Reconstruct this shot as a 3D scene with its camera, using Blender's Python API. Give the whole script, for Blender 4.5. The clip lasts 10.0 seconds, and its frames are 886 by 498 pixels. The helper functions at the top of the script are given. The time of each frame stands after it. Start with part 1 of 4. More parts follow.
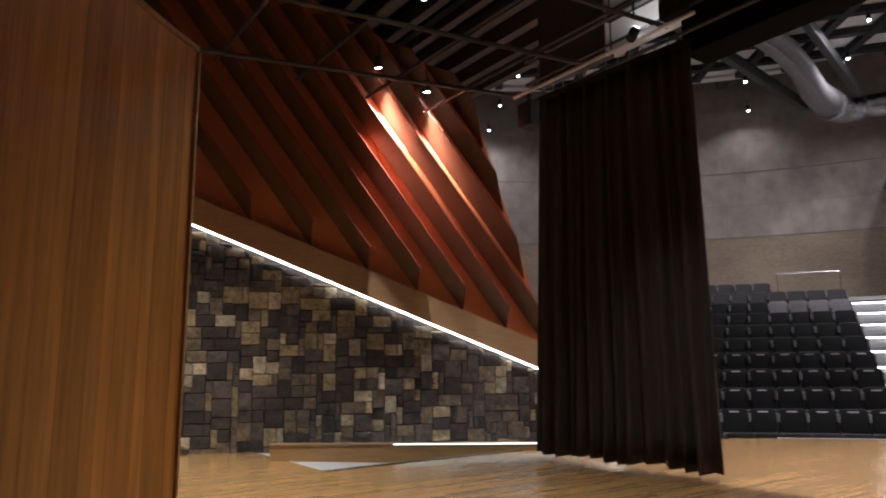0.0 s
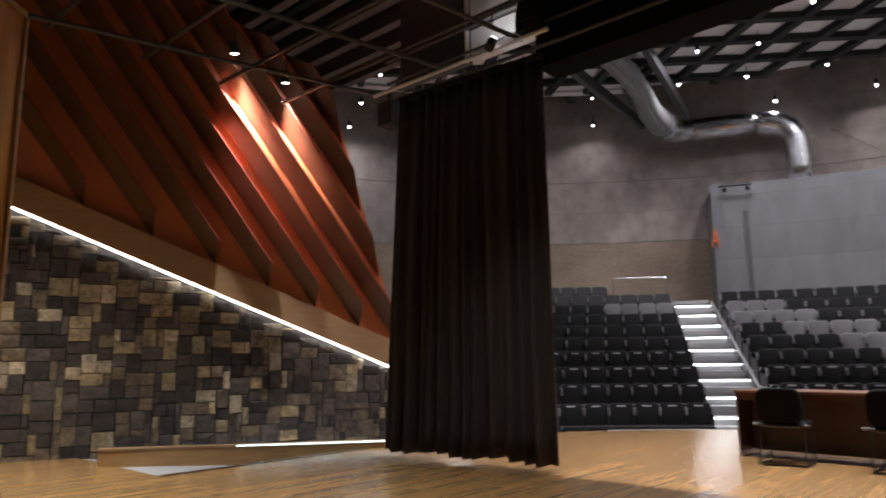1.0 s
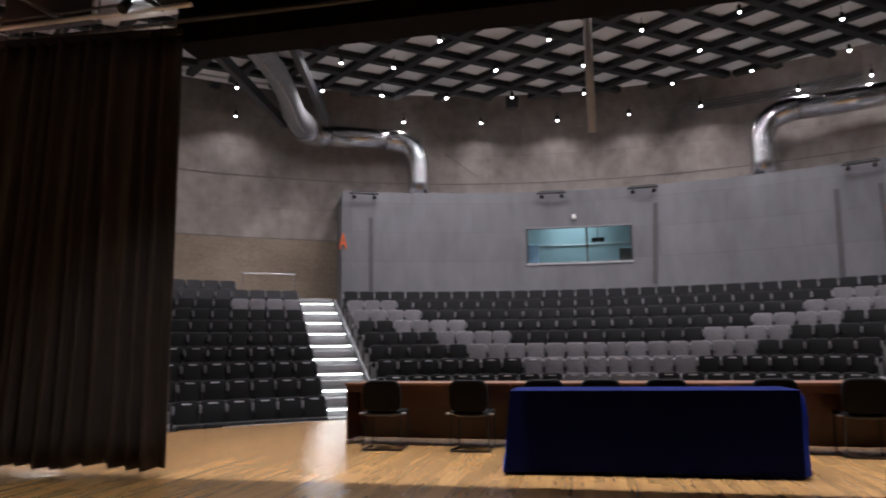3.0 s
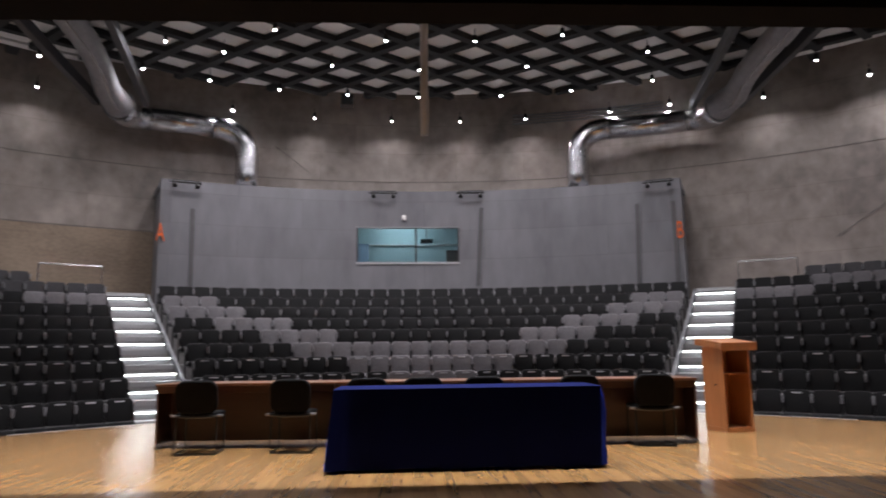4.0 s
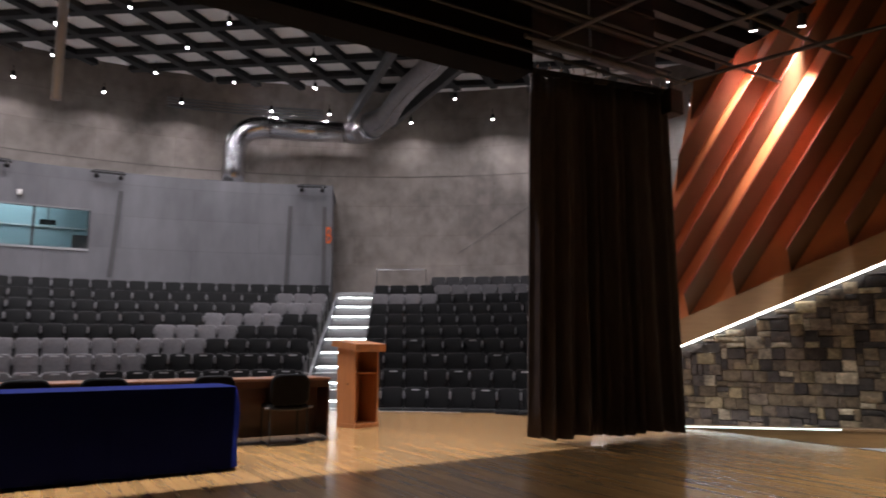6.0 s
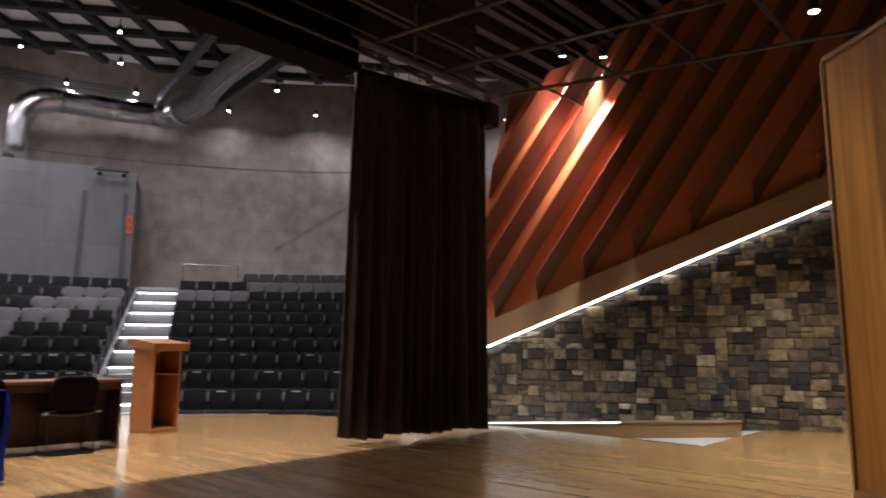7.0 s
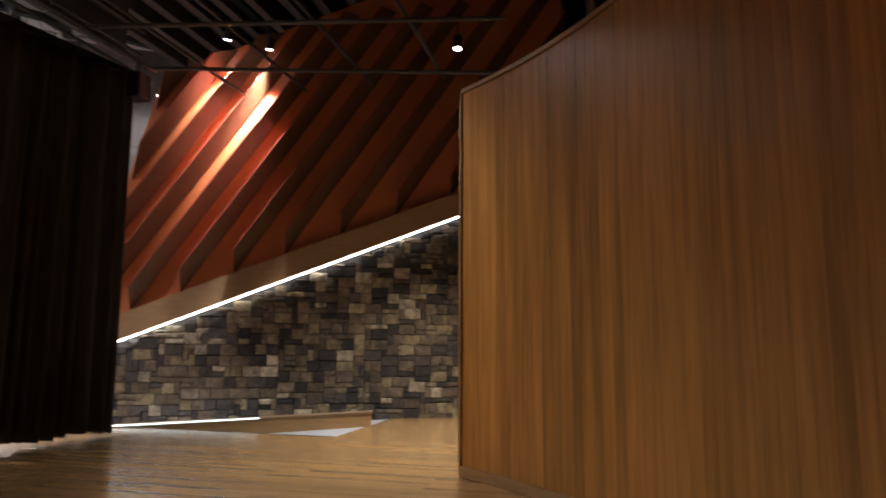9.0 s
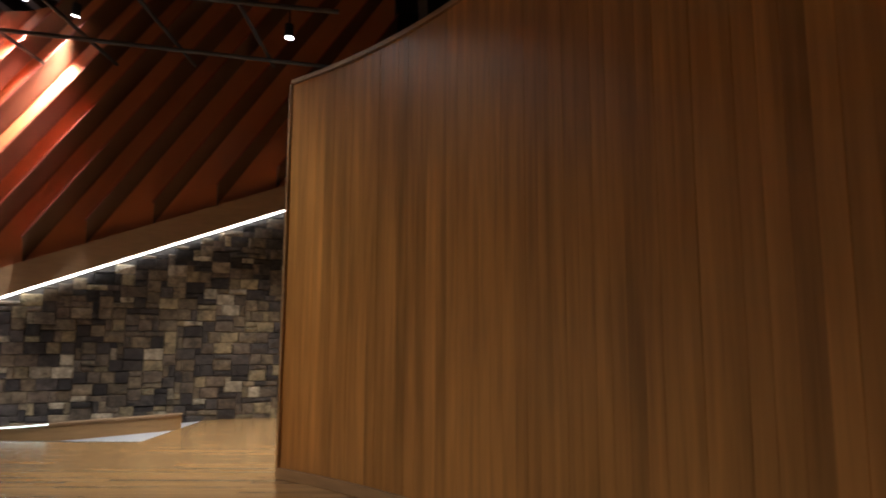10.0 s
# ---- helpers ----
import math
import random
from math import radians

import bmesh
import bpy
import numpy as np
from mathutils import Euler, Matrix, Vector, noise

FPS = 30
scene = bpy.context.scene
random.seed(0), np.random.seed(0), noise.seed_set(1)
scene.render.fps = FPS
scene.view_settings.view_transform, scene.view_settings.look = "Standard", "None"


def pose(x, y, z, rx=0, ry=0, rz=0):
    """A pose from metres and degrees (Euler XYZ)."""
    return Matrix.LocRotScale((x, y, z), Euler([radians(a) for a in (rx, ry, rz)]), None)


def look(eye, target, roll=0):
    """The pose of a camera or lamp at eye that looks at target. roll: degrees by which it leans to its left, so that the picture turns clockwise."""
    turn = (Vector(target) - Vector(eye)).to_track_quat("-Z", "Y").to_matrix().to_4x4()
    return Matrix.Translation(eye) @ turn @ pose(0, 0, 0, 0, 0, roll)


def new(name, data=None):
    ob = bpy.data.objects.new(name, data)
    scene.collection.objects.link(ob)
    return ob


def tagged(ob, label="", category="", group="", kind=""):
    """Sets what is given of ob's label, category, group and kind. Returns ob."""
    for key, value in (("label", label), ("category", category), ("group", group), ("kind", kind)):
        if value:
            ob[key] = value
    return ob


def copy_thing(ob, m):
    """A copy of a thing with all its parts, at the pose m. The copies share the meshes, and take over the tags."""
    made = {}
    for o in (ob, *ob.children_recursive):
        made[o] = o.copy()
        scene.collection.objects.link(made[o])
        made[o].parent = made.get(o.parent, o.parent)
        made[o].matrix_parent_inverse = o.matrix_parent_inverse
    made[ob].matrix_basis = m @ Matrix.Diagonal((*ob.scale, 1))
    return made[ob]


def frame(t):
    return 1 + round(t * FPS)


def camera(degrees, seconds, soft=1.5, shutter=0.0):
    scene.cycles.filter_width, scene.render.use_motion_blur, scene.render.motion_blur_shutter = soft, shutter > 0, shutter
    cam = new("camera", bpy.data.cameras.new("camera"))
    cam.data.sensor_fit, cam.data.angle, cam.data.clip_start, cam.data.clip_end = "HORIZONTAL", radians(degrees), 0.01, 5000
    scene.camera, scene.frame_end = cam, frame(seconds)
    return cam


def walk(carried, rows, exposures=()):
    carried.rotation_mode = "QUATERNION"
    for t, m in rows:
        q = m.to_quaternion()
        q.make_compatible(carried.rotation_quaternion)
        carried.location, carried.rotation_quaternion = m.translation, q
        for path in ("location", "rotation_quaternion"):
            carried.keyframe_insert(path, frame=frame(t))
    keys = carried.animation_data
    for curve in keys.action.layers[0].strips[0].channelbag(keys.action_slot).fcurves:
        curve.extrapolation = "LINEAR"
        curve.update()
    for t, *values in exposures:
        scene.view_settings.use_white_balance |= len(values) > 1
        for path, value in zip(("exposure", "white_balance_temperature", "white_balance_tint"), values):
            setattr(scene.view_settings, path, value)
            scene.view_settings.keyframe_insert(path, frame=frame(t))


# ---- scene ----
cam = camera(66.1, 10.0, soft=1.8, shutter=0.4)
EYE = (-0.5, 0.0, 1.15)      # where the camera stands at three seconds; it drifts a little as it turns
DRIFT = (0.0167, 0.018)
walk(cam, [(t, pose(EYE[0] + DRIFT[0] * (t - 3), EYE[1] + DRIFT[1] * (t - 3), EYE[2], rx, ry, rz)) for t, rx, ry, rz in [
    (0.0, 99.67, 0.54, 54.30),
    (0.5, 99.55, 0.56, 48.90),
    (1.0, 99.40, 0.60, 42.16),
    (1.5, 99.25, 0.67, 35.24),
    (2.0, 99.04, 0.62, 26.97),
    (2.5, 98.82, 0.77, 19.22),
    (3.0, 98.65, 0.73, 11.72),
    (4.5, 98.31, 0.66, -10.00),
    (5.0, 98.26, 0.43, -17.68),
    (6.5, 98.18, -0.10, -39.27),
    (7.0, 98.19, -0.20, -47.23),
    (7.5, 98.01, -0.14, -53.76),
    (8.0, 97.94, -0.38, -60.65),
    (8.5, 97.95, -0.45, -68.41),
    (9.0, 97.96, -0.40, -76.31),
    (9.5, 97.86, -0.14, -83.77),
    (10.0, 97.85, -0.31, -91.07),
]])

# ---- small tools ----
CX, CY = 0.0, 4.3            # centre of the hall's rings
FLOOR0 = -0.55               # hall floor below the stage
RISE, DEEP, ROW1 = 0.352, 0.90, 10.75


def mat(name, base, rough=0.6, metal=0.0, grain=0.0, scale=8.0, stretch=(1, 1, 1), bump=0.0, fine=60.0, dark=None, spec=0.5,
        rnd=0.0, per="object", coat=0.0):
    """A procedural surface: two scales of noise in the colour, variation between pieces, fine relief."""
    m = bpy.data.materials.new(name)
    m.use_nodes = True
    nt = m.node_tree
    b = nt.nodes["Principled BSDF"]
    b.inputs["Roughness"].default_value = rough
    b.inputs["Metallic"].default_value = metal
    b.inputs["Specular IOR Level"].default_value = spec
    b.inputs["Coat Weight"].default_value = coat
    b.inputs["Coat Roughness"].default_value = 0.25
    tc = nt.nodes.new("ShaderNodeTexCoord")
    mp = nt.nodes.new("ShaderNodeMapping")
    mp.inputs["Scale"].default_value = stretch
    nt.links.new(tc.outputs["Object"], mp.inputs["Vector"])
    if rnd and per == "object":
        oi = nt.nodes.new("ShaderNodeObjectInfo")
        far = nt.nodes.new("ShaderNodeMath")
        far.operation = "MULTIPLY"
        far.inputs[1].default_value = 90.0
        nt.links.new(oi.outputs["Random"], far.inputs[0])
        nt.links.new(far.outputs[0], mp.inputs["Location"])
    n1 = nt.nodes.new("ShaderNodeTexNoise")
    n1.inputs["Scale"].default_value, n1.inputs["Detail"].default_value = scale, 4
    n2 = nt.nodes.new("ShaderNodeTexNoise")
    n2.inputs["Scale"].default_value, n2.inputs["Detail"].default_value = fine, 3
    for n in (n1, n2):
        nt.links.new(mp.outputs["Vector"], n.inputs["Vector"])
    mixn = nt.nodes.new("ShaderNodeMix")
    mixn.data_type = "FLOAT"
    mixn.inputs[0].default_value = 0.4
    nt.links.new(n1.outputs["Fac"], mixn.inputs[2])
    nt.links.new(n2.outputs["Fac"], mixn.inputs[3])
    ramp = nt.nodes.new("ShaderNodeMapRange")
    ramp.inputs["From Min"].default_value, ramp.inputs["From Max"].default_value = 0.32, 0.68
    nt.links.new(mixn.outputs[0], ramp.inputs["Value"])
    col = nt.nodes.new("ShaderNodeMix")
    col.data_type = "RGBA"
    lo = dark if dark else tuple(c * (1 - grain) for c in base)
    hi = tuple(min(1, c * (1 + 0.5 * grain)) for c in base)
    col.inputs[6].default_value, col.inputs[7].default_value = (*lo, 1), (*hi, 1)
    nt.links.new(ramp.outputs["Result"], col.inputs[0])
    out = col.outputs[2]
    if rnd:
        if per == "object":
            src = nt.nodes.new("ShaderNodeObjectInfo").outputs["Random"]
        else:
            src = nt.nodes.new("ShaderNodeNewGeometry").outputs["Random Per Island"]
        mr = nt.nodes.new("ShaderNodeMapRange")
        mr.inputs["To Min"].default_value, mr.inputs["To Max"].default_value = 1 - rnd, 1 + rnd
        nt.links.new(src, mr.inputs["Value"])
        mul = nt.nodes.new("ShaderNodeVectorMath")
        mul.operation = "SCALE"
        nt.links.new(out, mul.inputs[0])
        nt.links.new(mr.outputs["Result"], mul.inputs["Scale"])
        out = mul.outputs[0]
    nt.links.new(out, b.inputs["Base Color"])
    if bump:
        bp = nt.nodes.new("ShaderNodeBump")
        bp.inputs["Strength"].default_value, bp.inputs["Distance"].default_value = min(1, bump), 0.02
        nt.links.new(mixn.outputs[0], bp.inputs["Height"])
        nt.links.new(bp.outputs["Normal"], b.inputs["Normal"])
    rr = nt.nodes.new("ShaderNodeMapRange")
    rr.inputs["To Min"].default_value, rr.inputs["To Max"].default_value = max(0.02, rough - 0.08), min(1, rough + 0.08)
    nt.links.new(n2.outputs["Fac"], rr.inputs["Value"])
    nt.links.new(rr.outputs["Result"], b.inputs["Roughness"])
    return m


def formwork(m, radius, wide, high, lift, low):
    """Tone changes and fine joint lines from casting panel to casting panel on a ring wall."""
    nt = m.node_tree
    b = nt.nodes["Principled BSDF"]
    src = b.inputs["Base Color"].links[0].from_socket
    tc = nt.nodes.new("ShaderNodeTexCoord")
    sep = nt.nodes.new("ShaderNodeSeparateXYZ")
    nt.links.new(tc.outputs["Object"], sep.inputs[0])
    yy = nt.nodes.new("ShaderNodeMath")
    yy.operation = "SUBTRACT"
    yy.inputs[1].default_value = CY
    nt.links.new(sep.outputs["Y"], yy.inputs[0])
    at = nt.nodes.new("ShaderNodeMath")
    at.operation = "ARCTAN2"
    nt.links.new(sep.outputs["X"], at.inputs[0])
    nt.links.new(yy.outputs[0], at.inputs[1])
    arc = nt.nodes.new("ShaderNodeMath")
    arc.operation = "MULTIPLY"
    arc.inputs[1].default_value = radius
    nt.links.new(at.outputs[0], arc.inputs[0])
    zz = nt.nodes.new("ShaderNodeMath")
    zz.operation = "ADD"
    zz.inputs[1].default_value = lift
    nt.links.new(sep.outputs["Z"], zz.inputs[0])
    com = nt.nodes.new("ShaderNodeCombineXYZ")
    nt.links.new(arc.outputs[0], com.inputs[0])
    nt.links.new(zz.outputs[0], com.inputs[1])
    br = nt.nodes.new("ShaderNodeTexBrick")
    br.inputs["Scale"].default_value = 1.0
    br.inputs["Brick Width"].default_value, br.inputs["Row Height"].default_value = wide, high
    br.inputs["Mortar Size"].default_value, br.inputs["Mortar Smooth"].default_value = 0.010, 0.6
    br.inputs["Color1"].default_value = (1, 1, 1, 1)
    br.inputs["Color2"].default_value = (low, low, low, 1)
    br.inputs["Mortar"].default_value = (0.72, 0.70, 0.68, 1)
    nt.links.new(com.outputs[0], br.inputs["Vector"])
    mul = nt.nodes.new("ShaderNodeMix")
    mul.data_type, mul.blend_type = "RGBA", "MULTIPLY"
    mul.inputs[0].default_value = 1.0
    nt.links.new(src, mul.inputs[6])
    nt.links.new(br.outputs["Color"], mul.inputs[7])
    nt.links.new(mul.outputs[2], b.inputs["Base Color"])


def glow(name, colour, strength):
    m = bpy.data.materials.new(name)
    m.use_nodes = True
    b = m.node_tree.nodes["Principled BSDF"]
    b.inputs["Base Color"].default_value = (*colour, 1)
    b.inputs["Emission Color"].default_value = (*colour, 1)
    b.inputs["Emission Strength"].default_value = strength
    return m


def mesh_of(bm, name, material, smooth=False):
    bmesh.ops.recalc_face_normals(bm, faces=bm.faces)
    me = bpy.data.meshes.new(name)
    bm.to_mesh(me)
    bm.free()
    for m in (material if isinstance(material, (list, tuple)) else [material]):
        me.materials.append(m)
    if smooth:
        me.polygons.foreach_set("use_smooth", [True] * len(me.polygons))
    return me


def part(name, bm, material, parent=None, label="", smooth=False):
    ob = new(name, mesh_of(bm, name, material, smooth))
    if parent:
        ob.parent = parent
    if label:
        ob["label"] = label
    return ob


def thing(name, m, label, category, group="", kind=""):
    ob = new(name)
    ob.matrix_basis = m
    ob.empty_display_size = 0.1
    return tagged(ob, label, category, group, kind)


def setting(name, bm, material, label, category, smooth=False):
    return tagged(part(name, bm, material, None, "", smooth), label, category, "", "structure")


def box(bm, x0, x1, y0, y1, z0, z1, bevel=0.0, m=None):
    r = bmesh.ops.create_cube(bm, size=1)
    vs = r["verts"]
    for v in vs:
        v.co = Vector(((x0 + x1) / 2 + v.co.x * (x1 - x0), (y0 + y1) / 2 + v.co.y * (y1 - y0), (z0 + z1) / 2 + v.co.z * (z1 - z0)))
    if bevel:
        es = list({e for v in vs for e in v.link_edges})
        r2 = bmesh.ops.bevel(bm, geom=es, offset=bevel, segments=2, affect="EDGES", profile=0.5)
        vs = list({v for f in r2["faces"] for v in f.verts} | {v for v in vs if v.is_valid})
    if m is not None:
        bmesh.ops.transform(bm, matrix=m, verts=vs)
    return bm


def boxm(*a, **k):
    return box(bmesh.new(), *a, **k)


def tube(bm, pts, r, seg=10, cap=True):
    """A round tube along a line of points."""
    pts = [Vector(p) for p in pts]
    rings = []
    up = None
    for i, p in enumerate(pts):
        d = (pts[min(i + 1, len(pts) - 1)] - pts[max(i - 1, 0)]).normalized()
        if up is None:
            up = Vector((0, 0, 1)) if abs(d.z) < 0.9 else Vector((1, 0, 0))
        a = d.cross(up).normalized()
        b = a.cross(d).normalized()
        up = b
        rad = r[i] if isinstance(r, (list, tuple)) else r
        rings.append([bm.verts.new(p + (a * math.cos(k * math.tau / seg) + b * math.sin(k * math.tau / seg)) * rad) for k in range(seg)])
    for r0, r1 in zip(rings, rings[1:]):
        for k in range(seg):
            bm.faces.new((r0[k], r0[(k + 1) % seg], r1[(k + 1) % seg], r1[k]))
    if cap:
        bm.faces.new(rings[0])
        bm.faces.new(rings[-1][::-1])
    return bm


def ring(bm, cx, cy, r0, r1, a0, a1, z0, z1, n=24):
    """A solid piece of a ring; angles in degrees from +y towards +x."""
    cols = []
    for i in range(n + 1):
        a = radians(a0 + (a1 - a0) * i / n)
        s, c = math.sin(a), math.cos(a)
        cols.append([bm.verts.new((cx + r * s, cy + r * c, z)) for r, z in ((r0, z0), (r1, z0), (r1, z1), (r0, z1))])
    for p, q in zip(cols, cols[1:]):
        for k in range(4):
            bm.faces.new((p[k], p[(k + 1) % 4], q[(k + 1) % 4], q[k]))
    bm.faces.new(cols[0])
    bm.faces.new(cols[-1][::-1])
    return bm


def prism(bm, pts, z0, z1):
    lo = [bm.verts.new((x, y, z0)) for x, y in pts]
    hi = [bm.verts.new((x, y, z1)) for x, y in pts]
    bm.faces.new(lo[::-1])
    bm.faces.new(hi)
    n = len(pts)
    for i in range(n):
        bm.faces.new((lo[i], lo[(i + 1) % n], hi[(i + 1) % n], hi[i]))
    return bm


def polar(r, deg, z=0.0, cx=CX, cy=CY):
    return Vector((cx + r * math.sin(radians(deg)), cy + r * math.cos(radians(deg)), z))


def spot(name, at, target, power, cone=70, blend=0.6, colour=(1, 1, 1), size=0.06):
    l = bpy.data.lights.new(name, "SPOT")
    l.energy, l.spot_size, l.spot_blend, l.color, l.shadow_soft_size = power, radians(cone), blend, colour, size
    ob = new(name, l)
    ob.matrix_basis = look(at, target)
    return ob


def disc_lamp(name, at, power, colour, size=0.12, spread=150):
    """A flat round lamp face that shines downwards."""
    l = bpy.data.lights.new(name, "AREA")
    l.shape, l.size, l.energy, l.color = "DISK", size, power, colour
    l.spread = radians(spread)
    ob = new(name, l)
    ob.location = at
    return ob


# ---- world and exposure ----
world = bpy.data.worlds.new("hall_dark")
world.use_nodes = True
world.node_tree.nodes["Background"].inputs["Color"].default_value = (0.5, 0.55, 0.6, 1)
world.node_tree.nodes["Background"].inputs["Strength"].default_value = 0.004
scene.world = world
scene.view_settings.exposure = 0.0
HALL_POWER, WASH_POWER, STAGE_POWER = 54.0, 3300.0, 360.0
FRONT_POWER = 155.0

# ---- materials ----
CONCRETE = mat("board_marked_concrete", (0.37, 0.322, 0.292), 0.85, grain=0.50, scale=0.42, stretch=(1, 1, 0.9), bump=0.10, fine=2.3)
formwork(CONCRETE, 21.3, 2.6, 1.125, -0.75, 0.87)
WARMCON = mat("warm_brown_concrete", (0.33, 0.255, 0.19), 0.85, grain=0.35, scale=0.5, stretch=(1, 1, 1.8), bump=0.12, fine=7)
BOOTH = mat("smooth_grey_plaster", (0.185, 0.183, 0.196), 0.8, grain=0.28, scale=0.4, stretch=(1.6, 1.6, 0.6), bump=0.05, fine=1.8)
formwork(BOOTH, 19.2, 4.2, 1.02, -0.16, 0.86)
BLACKPAINT = mat("matt_black_paint", (0.009, 0.0082, 0.008), 0.7, grain=0.3, scale=3, bump=0.05)
HEADERM = mat("black_header_felt", (0.005, 0.0045, 0.0048), 0.9, grain=0.3, scale=3, bump=0.05, spec=0.1)
JOISTW = mat("brown_grey_joist", (0.165, 0.122, 0.105), 0.8, grain=0.2, scale=1.5, bump=0.04)
DARKSTEEL = mat("dark_grey_steel", (0.07, 0.07, 0.075), 0.5, metal=0.3, grain=0.25, scale=3, bump=0.04)
LATTICE = mat("charcoal_painted_lattice", (0.011, 0.011, 0.012), 0.75, grain=0.25, scale=2)
PANELW = mat("pale_ceiling_panel", (0.78, 0.76, 0.74), 0.85, grain=0.14, scale=1.2, bump=0.03, fine=20)
FLOORW = mat("varnished_stage_board", (0.47, 0.268, 0.105), 0.22, grain=0.15, scale=1.1, stretch=(7, 0.5, 7), bump=0.006, fine=5, rnd=0.16, per="island", coat=0.5)
FLOORP = mat("varnished_stage_plank", (0.47, 0.268, 0.105), 0.22, grain=0.15, scale=1.1, stretch=(7, 0.5, 7), bump=0.006, fine=5, rnd=0.16, coat=0.5)
SHELLW = mat("oak_veneer_plank", (0.57, 0.262, 0.066), 0.36, grain=0.42, scale=1.5, stretch=(3.2, 3.2, 0.2), bump=0.010, fine=6, rnd=0.13, spec=0.25)
TRIMW = mat("oak_trim", (0.42, 0.24, 0.10), 0.45, grain=0.25, scale=3, stretch=(1, 1, 8), bump=0.03)
BANDW = mat("pale_wood_fascia", (0.36, 0.22, 0.115), 0.55, grain=0.16, scale=2, stretch=(2, 2, 10), bump=0.03)
REDW = mat("terracotta_red_panel", (0.54, 0.175, 0.066), 0.42, grain=0.12, scale=1.5, bump=0.04)
REDFIN = mat("brown_wood_fin", (0.135, 0.062, 0.029), 0.5, grain=0.25, scale=2, bump=0.04)
FINCAP = mat("dark_red_fin_edge", (0.30, 0.058, 0.034), 0.45, grain=0.15, scale=2, bump=0.03)
STONE = []
for n, c in (("charcoal", (0.047, 0.038, 0.034)), ("slate", (0.085, 0.069, 0.060)), ("brown", (0.16, 0.12, 0.085)),
             ("ochre", (0.32, 0.25, 0.145)), ("sand", (0.42, 0.35, 0.25)), ("umber", (0.20, 0.15, 0.095))):
    STONE.append(mat("split_stone_" + n, c, 0.85, grain=0.80, scale=9, bump=1.0, fine=30, rnd=0.32))
MORTAR = mat("dark_mortar", (0.055, 0.047, 0.042), 0.95, grain=0.3, scale=10, bump=0.2)
GREYCARPET = mat("pale_grey_tier_floor", (0.40, 0.39, 0.385), 0.9, grain=0.25, scale=20, bump=0.2, fine=160)
RAMPM = mat("pale_grey_ramp_floor", (0.50, 0.50, 0.51), 0.7, grain=0.12, scale=4, bump=0.05)
STEPM = mat("pale_grey_step", (0.45, 0.45, 0.455), 0.6, grain=0.12, scale=3, bump=0.04)
CURTAIN = mat("black_velour", (0.062, 0.052, 0.050), 0.95, grain=0.3, scale=5, stretch=(3, 3, 0.6), bump=0.1, spec=0.1)
CURTAIN.node_tree.nodes["Principled BSDF"].inputs["Sheen Weight"].default_value = 0.03
SEATD = mat("charcoal_seat_fabric", (0.0075, 0.0074, 0.0084), 0.85, grain=0.25, scale=14, bump=0.15, fine=120, rnd=0.18)
SEATL = mat("pale_grey_seat_fabric", (0.22, 0.21, 0.222), 0.85, grain=0.2, scale=14, bump=0.15, fine=120, rnd=0.12)
SEATM = mat("mid_grey_seat_fabric", (0.075, 0.073, 0.078), 0.85, grain=0.2, scale=14, bump=0.15, fine=120, rnd=0.12)
for m in (SEATD, SEATL, SEATM):
    b = m.node_tree.nodes["Principled BSDF"]
    b.inputs["Sheen Weight"].default_value, b.inputs["Sheen Roughness"].default_value = 0.22, 0.35
CHAIRF = mat("black_chair_fabric", (0.006, 0.006, 0.0065), 0.9, grain=0.25, scale=14, bump=0.1, fine=120, spec=0.12)
PLASTIC = mat("black_plastic", (0.02, 0.02, 0.022), 0.4, grain=0.1, scale=5)
# the tag's white has the glint on the lower seat rows put into its colour
TAGM = mat("glint_white_row_tag", (0.80, 0.80, 0.82), 0.3, grain=0.05, scale=6)
ARMG = mat("dull_grey_armrest", (0.27, 0.27, 0.28), 0.5, grain=0.15, scale=6)
GREYPL = mat("grey_plastic", (0.22, 0.22, 0.23), 0.45, grain=0.1, scale=5)
CHROME = mat("brushed_metal", (0.75, 0.75, 0.76), 0.25, metal=1.0, grain=0.08, scale=20)
SILVER = mat("galvanised_duct", (0.72, 0.72, 0.74), 0.24, metal=1.0, grain=0.14, scale=5, bump=0.14, fine=16)
FOIL = mat("dull_foil_duct", (0.31, 0.30, 0.31), 0.45, metal=0.35, grain=0.2, scale=6, bump=0.2, fine=25)
MAHOG = mat("red_brown_desk_veneer", (0.060, 0.020, 0.010), 0.4, grain=0.25, scale=2, stretch=(1, 6, 6), bump=0.02, coat=0.2)
DESKTOP = mat("desk_edge_veneer", (0.17, 0.07, 0.032), 0.35, grain=0.2, scale=2, stretch=(1, 6, 6), coat=0.2)
LECTW = mat("orange_brown_lectern_veneer", (0.42, 0.17, 0.06), 0.4, grain=0.22, scale=2.5, stretch=(6, 6, 1), bump=0.02, coat=0.2)
BLUECL = mat("royal_blue_cloth", (0.001, 0.003, 0.034), 0.8, spec=0.1, grain=0.2, scale=6, bump=0.1, fine=90)
BLUECL.node_tree.nodes["Principled BSDF"].inputs["Sheen Weight"].default_value = 0.5
BLUECL.node_tree.nodes["Principled BSDF"].inputs["Sheen Tint"].default_value = (0.01, 0.09, 1.0, 1)
ORANGE = mat("orange_sign_paint", (0.75, 0.14, 0.03), 0.5, grain=0.1, scale=6)
LEDW = glow("white_led_strip", (0.92, 0.96, 1.0), 11.0)
LEDSTEP = glow("white_step_led", (0.90, 0.97, 1.0), 12.0)
BULB = glow("lamp_face", (0.92, 0.95, 1.0), 52.0)
